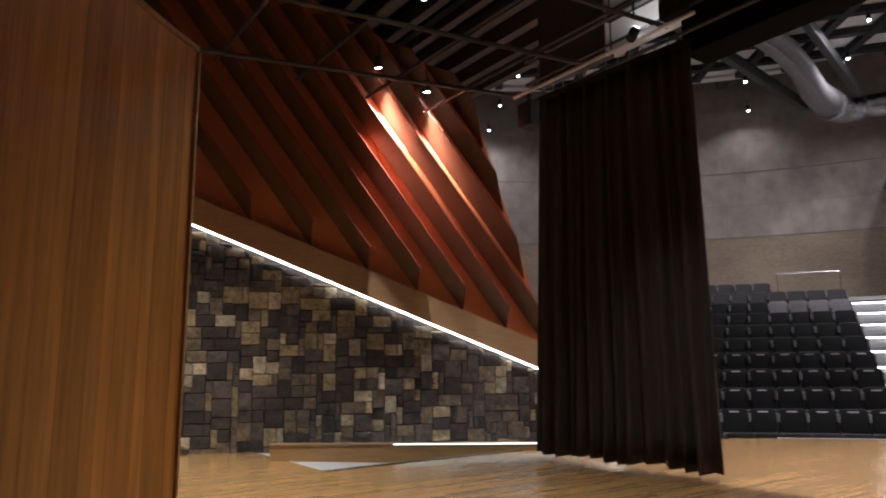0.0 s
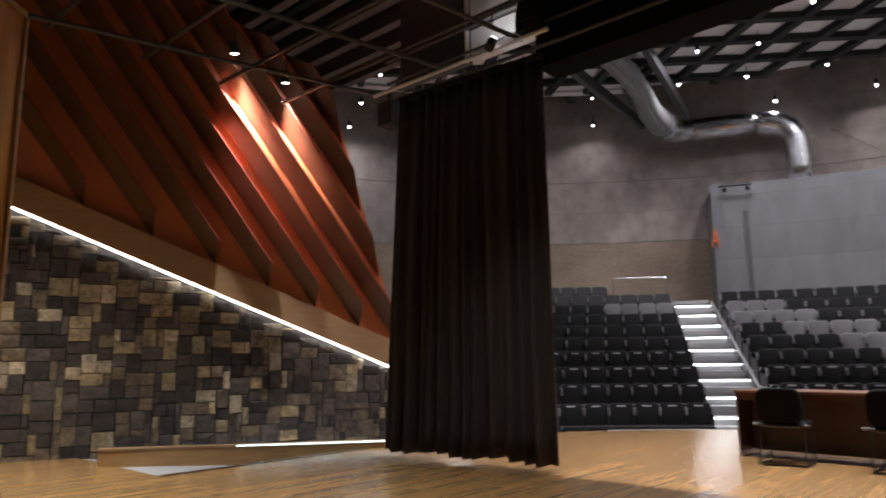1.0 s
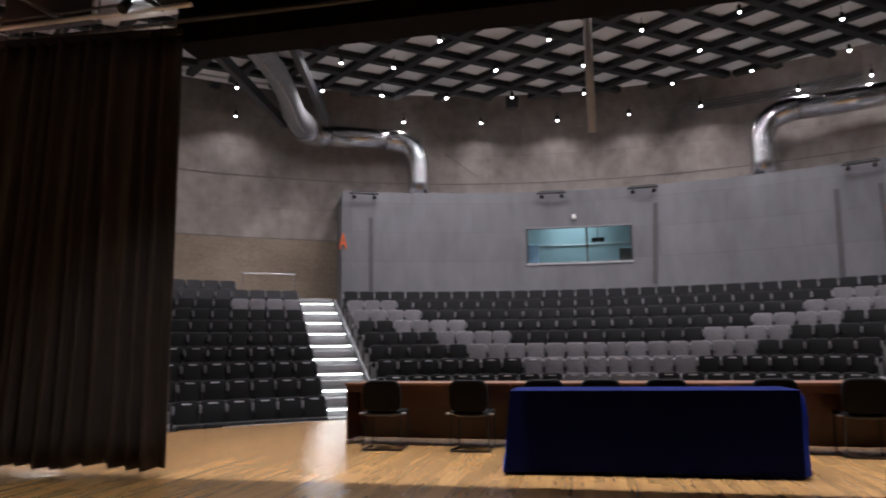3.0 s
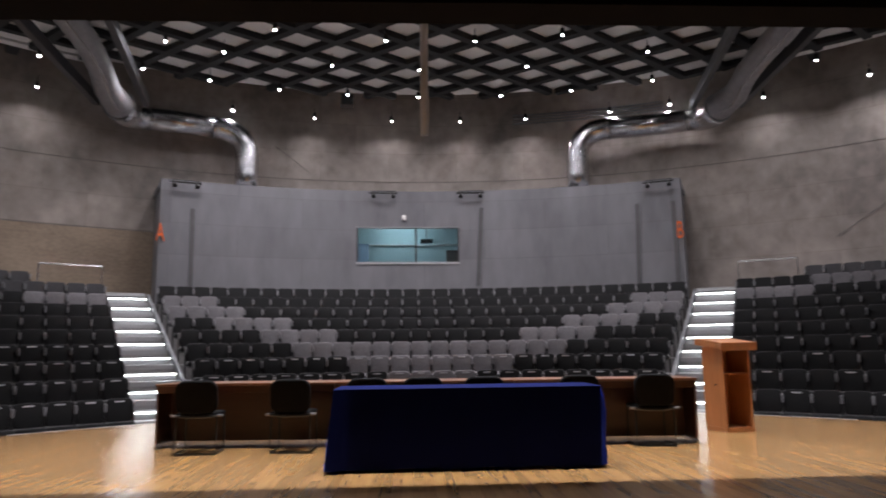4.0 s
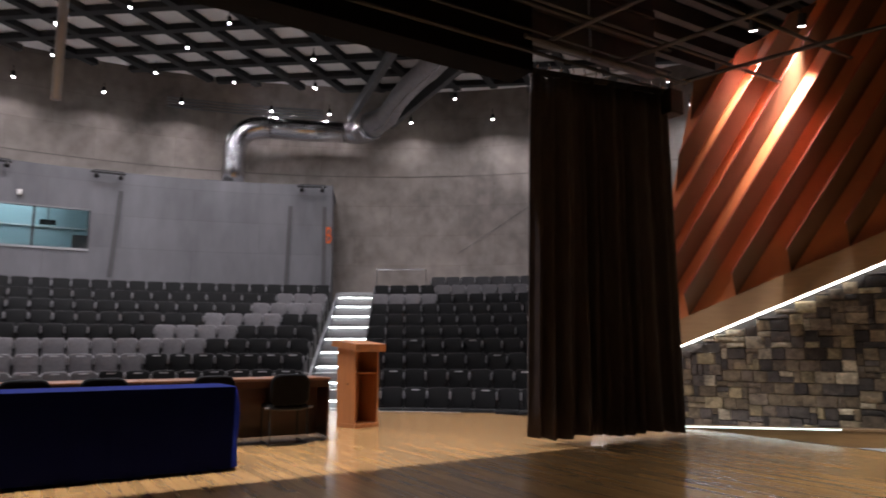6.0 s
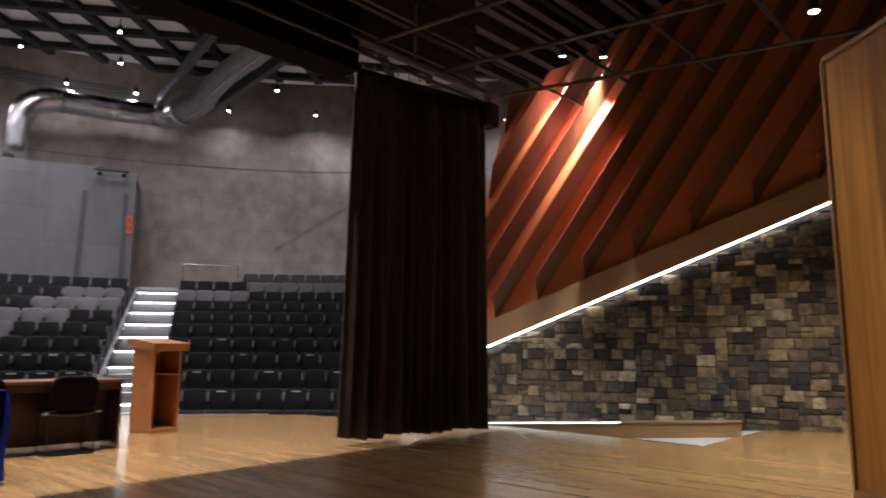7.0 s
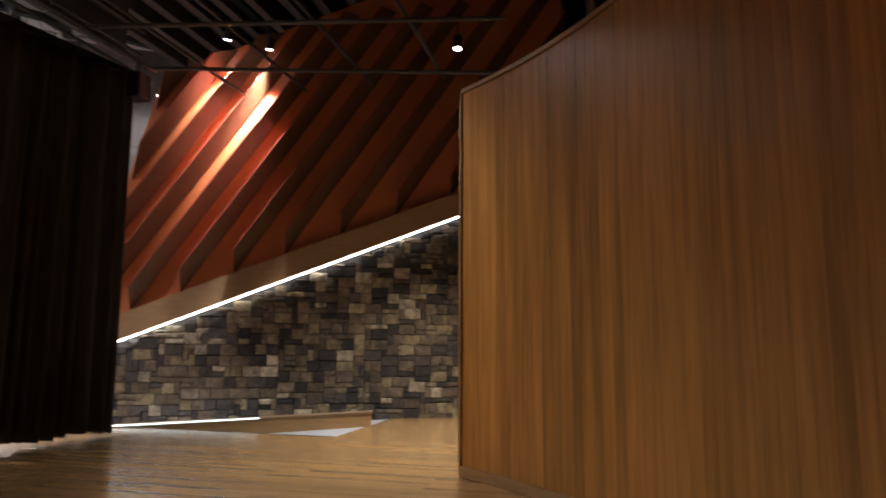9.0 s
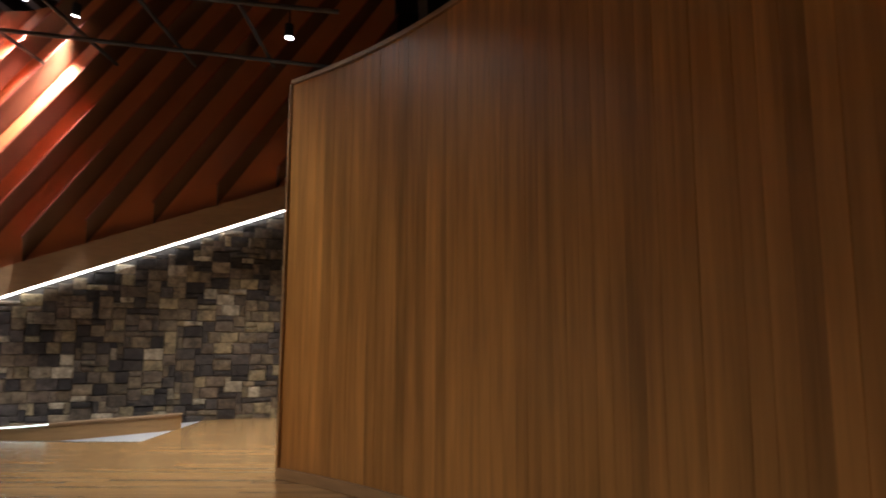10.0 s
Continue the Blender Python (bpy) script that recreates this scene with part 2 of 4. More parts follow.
BULBFLAT = glow("spot_lens", (0.92, 0.95, 1.0), 24.0)
LEDKERB = glow("cool_kerb_led", (0.75, 0.97, 1.0), 3.0)
SHEET = mat("grey_sheet_metal", (0.74, 0.75, 0.78), 0.4, metal=0.15, grain=0.15, scale=2, bump=0.05)

# ---- stage and hall floor ----
STAGE_R = 8.75


def stage_edge(x):
    return CY + math.sqrt(STAGE_R ** 2 - x * x)


bm = bmesh.new()
front = [(x, stage_edge(x)) for x in np.linspace(6.35, -6.35, 25)]
outline = [(-7.54, 7.2), (-7.72, 6.6), (-7.72, 3.46), (-10.6, 3.46), (-10.6, -4.0), (10.6, -4.0), (10.6, 3.46), (7.72, 3.46), (7.72, 6.6), (7.54, 7.2)] + front
prism(bm, outline, -0.50, -0.02)
stage_floor = setting("floor_stage", bm, BLACKPAINT, "varnished golden wooden stage floor of narrow boards", "floor")

bm = bmesh.new()
ring(bm, CX, CY, 0.3, 22.5, -180, 180, FLOOR0 - 0.3, FLOOR0, 72)
setting("floor_hall", bm, GREYCARPET, "grey carpeted hall floor below the stage", "floor")

# front lip of the stage
bm = bmesh.new()
ring(bm, CX, CY, STAGE_R + 0.002, STAGE_R + 0.05, -46, 46, -0.10, 0.004, 40)
setting("trim_stage_edge", bm, STEPM, "pale metal nosing along the curved stage edge", "trim")

# grey ramps beside the stage
for side in (-1, 1):
    bm = bmesh.new()
    ys = [3.47, 12.5]
    lo = []
    for y in ys:
        z = -0.012 - 0.55 * max(0, (y - 3.47)) / 9.0
        xi, xo = 7.72 - 0.10 * (y - 3.47), 10.5 - 0.43 * (y - 3.47)
        lo.append([bm.verts.new((side * x, y, zz)) for x, zz in ((xi, z), (xo, z), (xo, z - 0.25), (xi, z - 0.25))])
    for k in range(4):
        bm.faces.new((lo[0][k], lo[0][(k + 1) % 4], lo[1][(k + 1) % 4], lo[1][k]))
    bm.faces.new(lo[0]), bm.faces.new(lo[1][::-1])
    setting("ramp_%d" % (1 if side < 0 else 2), bm, RAMPM, "pale grey ramp running down beside the stage", "ramp")

# thin metal strips where the boards meet the ramps
for side in (-1, 1):
    a, b = Vector((side * 7.735, 3.48, 0)), Vector((side * 7.735, 6.55, 0))
    d = b - a
    for off in (0.0, 0.03):
        setting("trim_ramp_edge", boxm(0, d.length, side * -off - 0.012, side * -off + 0.012, -0.03, 0.004, 0.002, m=Matrix.Translation(a) @ Matrix.Rotation(math.atan2(d.y, d.x), 4, "Z")),
                DARKSTEEL if off else CHROME, "thin metal strip where boards meet the ramp", "trim")
mark = thing("tape_mark", Matrix.Translation((-7.06, 4.78, 0.0008)) @ Matrix.Rotation(radians(10), 4, "Z"), "small black angle of tape stuck on the stage boards", "tape")
part("strip", boxm(0, 0.20, 0, 0.025, 0, 0.002), PLASTIC, mark)
part("strip", boxm(0.176, 0.20, -0.14, -0.001, 0, 0.002), PLASTIC, mark)

# ---- seating tiers ----
AISLE, HALF = 28.6, 0.58     # aisle's middle angle and half width
TIERS = 10
for i in range(TIERS):
    r0 = ROW1 - 0.42 + i * DEEP
    r1 = r0 + DEEP if i < TIERS - 1 else 21.3
    z = FLOOR0 + i * RISE
    if i == 0:
        continue
    bm = bmesh.new()
    ring(bm, CX, CY, r0, 21.2, -72, 72, z - RISE, z - 0.001 * i, 60)
    setting("floor_tier_%d" % (i + 1), bm, GREYCARPET, "grey carpeted seating tier of the raked hall", "floor")

# ---- outer concrete wall ----
bm = bmesh.new()
ring(bm, CX, CY, 21.3, 21.7, -110, 110, -0.9, 11.5, 90)
wall_hall = setting("wall_hall", bm, CONCRETE, "curved board-marked bare concrete wall of the hall", "wall")
for z, a0, a1 in ((7.50, -75, 75), (5.26, -75, -26)):
    bm = bmesh.new()
    ring(bm, CX, CY, 21.285, 21.299, a0, a1, z, z + 0.025, 60)
    setting("trim_joint", bm, mat("joint_shadow_line", (0.20, 0.18, 0.165), 0.9, grain=0.3, scale=3), "cast joint line in the concrete wall", "trim")
bm = bmesh.new()
for a in range(-72, 73, 12):
    p = polar(21.292, a + 3)
    box(bm, -0.008, 0.008, -0.006, 0.006, 2.5, 10.4, m=Matrix.Translation((p.x, p.y, 0)) @ Matrix.Rotation(-radians(a + 3), 4, "Z"))
setting("trim_joint_upright", bm, CONCRETE, "upright pour joints of the concrete wall", "trim")

bm = bmesh.new()
ring(bm, CX, CY, 21.28, 21.302, -75, -25.5, 1.9, 5.24, 40)
setting("wall_hall_lower", bm, WARMCON, "warmer brown lower pour of the concrete wall", "wall")
for s in (-1, 1):
    for r, z in ((19.6, 10.25), (18.3, 10.7)):
        bm = bmesh.new()
        ring(bm, CX, CY, r - 0.16, r + 0.16, s * 33, s * 66, z, z + 0.10, 20)
        setting("roof_purlin", bm, PANELW, "pale roof purlin along the upper wall", "purlin")
# thin tubes standing in for slanting marks on the concrete
for run in ([(13.19, 20.97, 4.57), (13.94, 20.35, 5.2), (14.64, 19.72, 5.8), (15.27, 19.1, 6.36)], [(-5.49, 24.84, 8.7), (-4.89, 24.99, 8.26), (-4.29, 25.12, 7.79)]):
    c = part("wall_cable", tube(bmesh.new(), run, 0.008, 6), DARKSTEEL)
    tagged(c, "thin grey tube drawn as a slanting mark on the concrete wall", "cable")
# roof above everything
bm = bmesh.new()
ring(bm, CX, CY, 0.2, 22.0, -180, 180, 11.52, 11.7, 64)
setting("ceiling_roof", bm, BLACKPAINT, "dark roof deck above the hall", "ceiling")
# walls that close the stage house
for n, a in (("wall_stage_rear", (-13, 13, -4.3, -4.0, -0.5, 11.6)), ("wall_stage_west", (-13.3, -13.0, -4.3, 8.2, -0.5, 11.6)), ("wall_stage_east", (13.0, 13.3, -4.3, 8.2, -0.5, 11.6))):
    setting(n, boxm(*a), BLACKPAINT, "plain black wall that closes the stage house", "wall")

# ---- projection booth wall ----
BR, BZ, BA = 19.2, 6.66, 26.0
WIN = (-6.0, 3.1, 4.12, 5.36)     # window: angles about the centre, heights


def booth_angle(x):
    return math.degrees(math.asin(x / BR))


wa0, wa1 = booth_angle(-2.36), booth_angle(1.21)
bm = bmesh.new()
ring(bm, CX, CY, BR, BR + 0.2, -BA, wa0, 2.0, BZ, 24)
ring(bm, CX, CY, BR, BR + 0.2, wa1, BA, 2.0, BZ, 24)
ring(bm, CX, CY, BR, BR + 0.2, wa0, wa1, 2.0, WIN[2], 10)
ring(bm, CX, CY, BR, BR + 0.2, wa0, wa1, WIN[3], BZ, 10)
booth = setting("wall_booth", bm, BOOTH, "curved smooth grey plastered wall of the control booth", "wall")
bm = bmesh.new()
ring(bm, CX, CY, BR + 0.2, 21.28, -BA, BA, BZ - 0.2, BZ - 0.05, 30)
setting("ceiling_booth", bm, BOOTH, "flat grey roof slab of the control booth", "ceiling")
for s in (-1, 1):
    p = polar(20.24, s * (BA - 0.4))
    setting("wall_booth_side_%d" % (1 if s < 0 else 2), boxm(-0.09, 0.09, -1.04, 1.04, 2.0, BZ - 0.21, m=Matrix.Translation((p.x, p.y, 0)) @ Matrix.Rotation(-radians(s * (BA - 0.4)), 4, "Z")),
            BOOTH, "grey return wall at the booth's end", "wall")
bm = bmesh.new()
ring(bm, CX, CY, BR - 0.004, BR - 0.001, -BA, BA, 4.17, 4.176, 40)
setting("trim_booth_joint", bm, BOOTH, "fine horizontal joint in the booth wall", "trim")

# ---- suspended lattice ceiling ----
LZ, LR = 9.93, 18.95
bm = bmesh.new()
ring(bm, CX, CY, 0.2, LR, -78, 78, LZ + 0.20, LZ + 0.25, 48)
setting("ceiling_panel", bm, PANELW, "pale ceiling panels above the dark lattice", "ceiling")
bm = bmesh.new()
va, vb = Vector((1.014, 0.796, 0)), Vector((1.014, -0.796, 0))
org = Vector((-1.59, 18.75, 0))
for d, o in ((va, vb), (vb, va)):
    dn = d.normalized()
    ang = math.atan2(d.y, d.x)
    for k in range(-24, 25):
        p0 = org + o * (k + 0.5)
        rel = p0 - Vector((CX, CY, 0))
        b_ = rel.dot(dn)
        disc = b_ * b_ - (rel.length_squared - (LR - 0.05) ** 2)
        if disc <= 0.2:
            continue
        t0, t1 = -b_ - math.sqrt(disc), -b_ + math.sqrt(disc)
        # keep the part over the hall
        if abs(dn.y) > 1e-6:
            ty = (7.4 - p0.y) / dn.y
            if dn.y > 0:
                t0 = max(t0, ty)
            else:
                t1 = min(t1, ty)
        if t1 - t0 < 0.5:
            continue
        mid = p0 + dn * (t0 + t1) / 2
        box(bm, -(t1 - t0) / 2, (t1 - t0) / 2, -0.118, 0.118, 0, 0.18,
            m=Matrix.Translation((mid.x, mid.y, LZ + (0.002 if d is va else 0.0))) @ Matrix.Rotation(ang, 4, "Z"))
setting("ceiling_lattice", bm, LATTICE, "charcoal diamond lattice hung under pale panels", "ceiling")
# dark side roof beams
for s in (-1, 1):
    for a, w in ((s * 46, 0.3), (s * 54, 0.3), (s * 62, 0.3), (s * 38, 0.3)):
        p, q = polar(21.2, a, 10.9), polar(12.0, a, 10.9)
        L = (p - q).length
        mid = (p + q) / 2
        setting("roof_beam", boxm(-w / 2, w / 2, -L / 2, L / 2, -0.35, 0.35, m=Matrix.Translation(mid) @ Matrix.Rotation(-radians(a), 4, "Z")),
                DARKSTEEL, "dark steel roof beam under the deck", "beam")

# ---- proscenium header ----
setting("beam_header", boxm(-4.75, 4.75, 6.3, 6.75, 4.53, 8.2, 0.01), HEADERM, "matt black proscenium header over the stage front", "beam")
for k, (y, z, r) in enumerate(((6.24, 4.75, 0.025), (6.22, 5.02, 0.02), (6.20, 5.35, 0.03))):
    setting("header_pipe", tube(bmesh.new(), [(-7.2, y, z), (7.2, y, z)], r), DARKSTEEL, "thin dark pipe along the header", "pipe")
for s in (-1, 1):
    for x0, x1 in ((4.78, 5.86), (5.90, 7.18)):
        setting("header_panel", boxm(min(s * x0, s * x1), max(s * x0, s * x1), 6.45, 6.55, 5.02, 8.2, 0.01), SHEET if x0 < 5 and s < 0 else DARKSTEEL,
                "dark sheet metal panel above the side curtain", "panel")
for z in (5.42, 5.88):
    setting("header_bar", boxm(-5.85, -4.6, 6.36, 6.42, z, z + 0.10, 0.008), BLACKPAINT, "black bar across the sheet metal panel", "bar")
    setting("header_bar", boxm(4.6, 7.1, 6.36, 6.42, z, z + 0.10, 0.008), BLACKPAINT, "black bar across the dark panel", "bar")
setting("header_seam", tube(bmesh.new(), [(-5.88, 6.40, 5.0), (-5.88, 6.40, 7.9)], 0.03, 8), SHEET, "grey upright seam between the panels", "seam")
bm = bmesh.new()
for k in range(9):
    a = radians(10 * k)
    box(bm, -0.16, 0.16, -0.06, 0.06, -0.10, 0.10, 0.01, m=Matrix.Translation((-4.62, 6.0 + 0.5 * (1 - math.cos(a)), 4.95 + 0.55 * math.sin(a))) @ Matrix.Rotation(-a, 4, "X"))
setting("header_bracket", bm, BLACKPAINT, "black curved bracket at the header's end", "bracket")
# added walls that block hall light from the upper red walls
for s in (-1, 1):
    setting("wall_header_side", boxm(min(s * 7.2, s * 13), max(s * 7.2, s * 13), 9.95, 10.1, 8.0, 11.4), BLACKPAINT, "black wall added beside the proscenium to block hall light", "wall")
setting("wall_above_header", boxm(-13, 13, 6.80, 6.95, 7.6, 11.5), BLACKPAINT, "black wall between the stage house and the hall roof", "wall")

# stage roof joists
for k in range(22):
    y = -3.4 + k * 0.62
    if y > 9.8:
        break
    z = 7.5
    for x0, x1 in ((-12.9, -7.3), (7.3, 12.9)) if y > 6.0 else ((-12.9, 12.9),):
        setting("roof_joist", boxm(x0, x1, y - 0.09, y + 0.09, z, z + 0.32, 0.01), JOISTW, "brownish timber joist under the dark stage roof", "joist")
# deck carried on over the side joists to block steep hall light
for s in (-1, 1):
    setting("ceiling_stage_side", boxm(min(s * 7.25, s * 12.95), max(s * 7.25, s * 12.95), 6.25, 9.94, 7.9, 8.0), BLACKPAINT, "dark deck added above the side joists to block hall light", "ceiling")
setting("ceiling_stage", boxm(-12.95, 12.95, -4.0, 6.2, 7.9, 8.0), BLACKPAINT, "dark deck above the stage joists", "ceiling")

# ---- side walls: stone below, red panels above ----
P0, P1 = Vector((10.35, 2.47, 0)), Vector((8.30, 7.25, 0))
WU = (P1 - P0).normalized()
WN = Vector((-WU.y, WU.x, 0))
SLOPE = 0.404
SHIFT = {-1: (-0.04, -0.04), 1: (0.075, 0.08)}     # moves each side by the camera's drift, to fit its view


def wall_at(side, s, o, z):
    """A point of a side wall: s along it, o out of it towards the stage."""
    p = P0 + WU * s + WN * o
    return Vector((side * p.x + SHIFT[side][0], p.y + SHIFT[side][1], z))


def stone_top(s):
    return 3.20 - SLOPE * s


def slab(side, pts, o0, o1):
    """A slab of wall from (s, z) corners between two depths."""
    bm = bmesh.new()
    a = [bm.verts.new(wall_at(side, s, o0, z)) for s, z in pts]
    b = [bm.verts.new(wall_at(side, s, o1, z)) for s, z in pts]
    bm.faces.new(a), bm.faces.new(b[::-1])
    for i in range(len(pts)):
        j = (i + 1) % len(pts)
        bm.faces.new((a[i], a[j], b[j], b[i]))
    return bm


def s_end(side, z, out=0.0):
    """Where the red wall ends towards the hall at a height; the fins end a little earlier."""
    return (5.37 - 0.30 * (z - 1.88) if side < 0 else 5.58 - 0.25 * (z - 1.88)) - 0.3 * out


def clip(poly, f):
    """Keep the part of a polygon where f >= 0."""
    out = []
    for i, p in enumerate(poly):
        q = poly[(i + 1) % len(poly)]
        a, b = f(p), f(q)
        if a >= 0:
            out.append(p)
        if (a >= 0) != (b >= 0):
            t = a / (a - b)
            out.append((p[0] + (q[0] - p[0]) * t, p[1] + (q[1] - p[1]) * t))
    return out


S0, S1 = -1.9, 6.6
FIN_RUN = {-1: 0.712, 1: 0.665}
FINS = {-1: (-2.6, -1.7, -0.8, 0.08, 0.98, 1.85, 2.68, 3.43, 4.13, 4.81, 5.44, 6.05, 6.65, 7.25, 7.8),
        1: (-2.6, -1.7, -0.8, 0.08, 0.98, 1.87, 2.73, 3.49, 4.26, 4.97, 5.65, 6.3, 6.95, 7.6, 8.2)}


def red_top(s):
    return min(7.35, 6.50 - 0.50 * (s - 2.4))


stone_walls = {}
for side in (-1, 1):
    tag = "west" if side < 0 else "east"
    w = slab(side, [(S0, -0.7), (S1, -0.7), (S1, stone_top(S1)), (S0, stone_top(S0))], -0.30, 0.0)
    stone_walls[side] = setting("wall_stone_" + tag, w, MORTAR, "wall of split slate and sandstone blocks with a sloping top", "wall")
    # fascia above the light line
    b0 = 0.03
    setting("fascia_" + tag, slab(side, [(S0, stone_top(S0) + b0), (S1, stone_top(S1) + b0), (S1, stone_top(S1) + 0.42), (S0, stone_top(S0) + 0.42)], -0.25, 0.13),
            BANDW, "pale wooden fascia sloping down above the stone wall", "fascia")
    setting("led_strip_" + tag, slab(side, [(S0, stone_top(S0) + 0.004), (S1, stone_top(S1) + 0.004), (S1, stone_top(S1) + 0.020), (S0, stone_top(S0) + 0.020)], 0.045, 0.085),
            LEDW, "glowing white light strip under the fascia", "light strip")
    # red field
    zb = lambda s: stone_top(s) + 0.424
    poly = [(S0, zb(S0)), (6.2, zb(6.2)), (6.2, red_top(6.2)), (0.7, red_top(0.7)), (S0, 7.35)]
    poly = clip(poly, lambda p: s_end(side, p[1]) - p[0])
    run = FIN_RUN[side]
    wall_red = setting("wall_red_" + tag, slab(side, poly, -0.2, -0.02), REDW, "terracotta red wall panel with slanted fins", "wall")
    for s in FINS[side]:
        z0 = zb(s)
        h = 0.33
        face = [(s, z0), (s, z0 + h), (s - run * (9 - z0 - h), 9.0), (s - run * (9 - z0), 9.0)]
        face = clip(face, lambda p: s_end(side, p[1], 0.22) - p[0])
        face = clip(face, lambda p: (red_top(p[0]) - 0.04) - p[1]) if face else face
        face = clip(face, lambda p: p[0] - S0) if face else face
        face = clip(face, lambda p: p[1] - zb(p[0])) if face else face
        if len(face) < 3:
            continue
        # depth grows across the fin from its rear line to its front edge
        def out(p):
            c = (p[0] - s) + run * (p[1] - z0)
            return 0.005 + 0.22 * max(0.0, min(1.0, c / (run * h)))
        bm = bmesh.new()
        a = [bm.verts.new(wall_at(side, p[0], out(p), p[1])) for p in face]
        b = [bm.verts.new(wall_at(side, p[0], -0.03, p[1])) for p in face]
        bmesh.ops.triangulate(bm, faces=[bm.faces.new(a)])
        bm.faces.new(b[::-1])
        for i in range(len(face)):
            j = (i + 1) % len(face)
            bm.faces.new((a[i], a[j], b[j], b[i]))
        fin = part("fin", bm, REDFIN, wall_red)
        # red cap along the front edge
        e0, e1 = (s, z0 + h), (s - run * (9 - z0 - h), 9.0)
        cap = clip([e0, (e0[0] + 0.024, e0[1] + 0.005), (e1[0] + 0.024, e1[1]), e1], lambda p: s_end(side, p[1], 0.22) - p[0])
        cap = clip(cap, lambda p: (red_top(p[0]) - 0.04) - p[1]) if cap else cap
        cap = clip(cap, lambda p: p[0] - S0) if cap else cap
        cap = clip(cap, lambda p: p[1] - zb(p[0])) if cap else cap
        if len(cap) > 2:
            part("fin_edge", slab(side, cap, -0.02, 0.227), FINCAP, wall_red)
    # low wooden kerb with a light line
    kb = thing("kerb_" + tag, Matrix.Translation((*SHIFT[side], 0)), "low oak kerb beside the ramp with a glowing strip", "kerb")
    kp, kq = Vector((8.93, 3.36, 0)), Vector((7.42, 7.35, 0))
    kd = (kq - kp).normalized()
    ang = math.atan2(kd.y, kd.x)
    L = (kq - kp).length
    for nm, y0, y1, z0, z1, x0, x1, mt in (("body", -0.07, 0.07, -0.30, 0.175, 0, L, TRIMW), ("coping", -0.085, 0.085, 0.177, 0.20, -0.01, L, BANDW),
                                           ("light_strip", 0.086, 0.094, 0.184, 0.198, 1.55, L - 0.05, LEDKERB)):
        bmk = boxm(x0, x1, y0, y1, z0, z1, 0.004, m=Matrix.Translation(kp) @ Matrix.Rotation(ang, 4, "Z"))
        for v in bmk.verts:
            if v.co.z > 0:
                v.co.z -= (0.031 if side < 0 else 0.047) * ((v.co - kp).dot(kd))
        if side < 0:
            bmesh.ops.scale(bmk, vec=(-1, 1, 1), verts=bmk.verts)
        part(nm, bmk, mt, kb)

# ---- rear shell of oak planks ----
SHX, SHY, SHR, SHZ = 0.0, 5.90, 7.22, 3.52
SHE, SHW = 51.5, 50.1         # how far the shell reaches round towards the two sides
bm = bmesh.new()
ring(bm, SHX, SHY, SHR + 0.025, SHR + 0.12, 180 - SHE, 180 + SHW, 0.0, SHZ - 0.02, 60)
shell = setting("wall_shell", bm, TRIMW, "curved stage shell clad in upright oak planks", "wall")
bm = bmesh.new()
ring(bm, SHX, SHY, SHR - 0.02, SHR + 0.14, 180 - SHE - 0.05, 180 + SHW + 0.05, SHZ - 0.02, SHZ + 0.02, 60)
setting("trim_shell_top", bm, TRIMW, "oak capping along the top of the shell", "trim")
bm = bmesh.new()
ring(bm, SHX, SHY, SHR - 0.035, SHR - 0.004, 180 - SHE, 180 + SHW, 0.004, 0.09, 60)
setting("baseboard_shell", bm, TRIMW, "low oak baseboard along the shell", "baseboard")

# ---- stage pipe grid ----
for side in (-1, 1):
    for p, q, z in (((8.62, 1.2), (7.30, 6.25), 4.88), ((7.0, 1.2), (6.08, 6.25), 4.90), ((5.6, 1.2), (4.9, 6.25), 4.92)):
        setting("grid_pipe", tube(bmesh.new(), [(side * p[0], p[1], z), (side * q[0], q[1], z)], 0.028), DARKSTEEL, "grey steel pipe of the stage grid", "pipe")
for y in (2.33, 3.42, 4.50, 5.50):
    setting("grid_pipe", tube(bmesh.new(), [(-8.7, y, 4.95), (8.7, y, 4.95)], 0.026), DARKSTEEL, "grey steel pipe of the stage grid", "pipe")
setting("grid_pipe_front", tube(bmesh.new(), [(-7.25, 6.02, 4.80), (-4.4, 6.02, 4.80)], 0.026), SHEET, "bright steel curtain pipe", "pipe")
setting("grid_pipe_front", tube(bmesh.new(), [(4.4, 6.02, 4.80), (7.25, 6.02, 4.80)], 0.03), DARKSTEEL, "dark steel curtain pipe", "pipe")

# ---- hall lights ----
def downlight(at, power, cone=118, target=None, label="black cylinder spotlight with a bright white lens", spread=150):
    at = Vector(at)
    tgt = Vector(target) if target else at + Vector((0, 0, -1))
    d = (tgt - at).normalized()
    t = thing("ceiling_spotlight", Matrix.Translation(at), label, "spotlight", "ceiling spotlights")
    part("housing", tube(bmesh.new(), [-d * 0.17, -d * 0.16, d * 0.0, d * 0.006], [0.045, 0.058, 0.058, 0.055], 12), BLACKPAINT, t)
    part("stem", tube(bmesh.new(), [(0, 0, 0.14), (0, 0, 0.36)], 0.012, 6), BLACKPAINT, t)
    if target or cone != 118:
        part("lens", tube(bmesh.new(), [d * 0.008, d * 0.016], 0.052, 12), BULBFLAT, t)
        spot("spot_beam", at + d * 0.08, at + d * 2, power, cone, 1.0, (1.0, 0.965, 0.93))
    else:
        part("lens", tube(bmesh.new(), [d * 0.008, d * 0.025, d * 0.045, d * 0.058], [0.038, 0.034, 0.024, 0.010], 12), BULB, t)
        disc_lamp("lamp_disc", at + d * 0.07, power, (0.98, 0.935, 1.0), 0.12, spread)


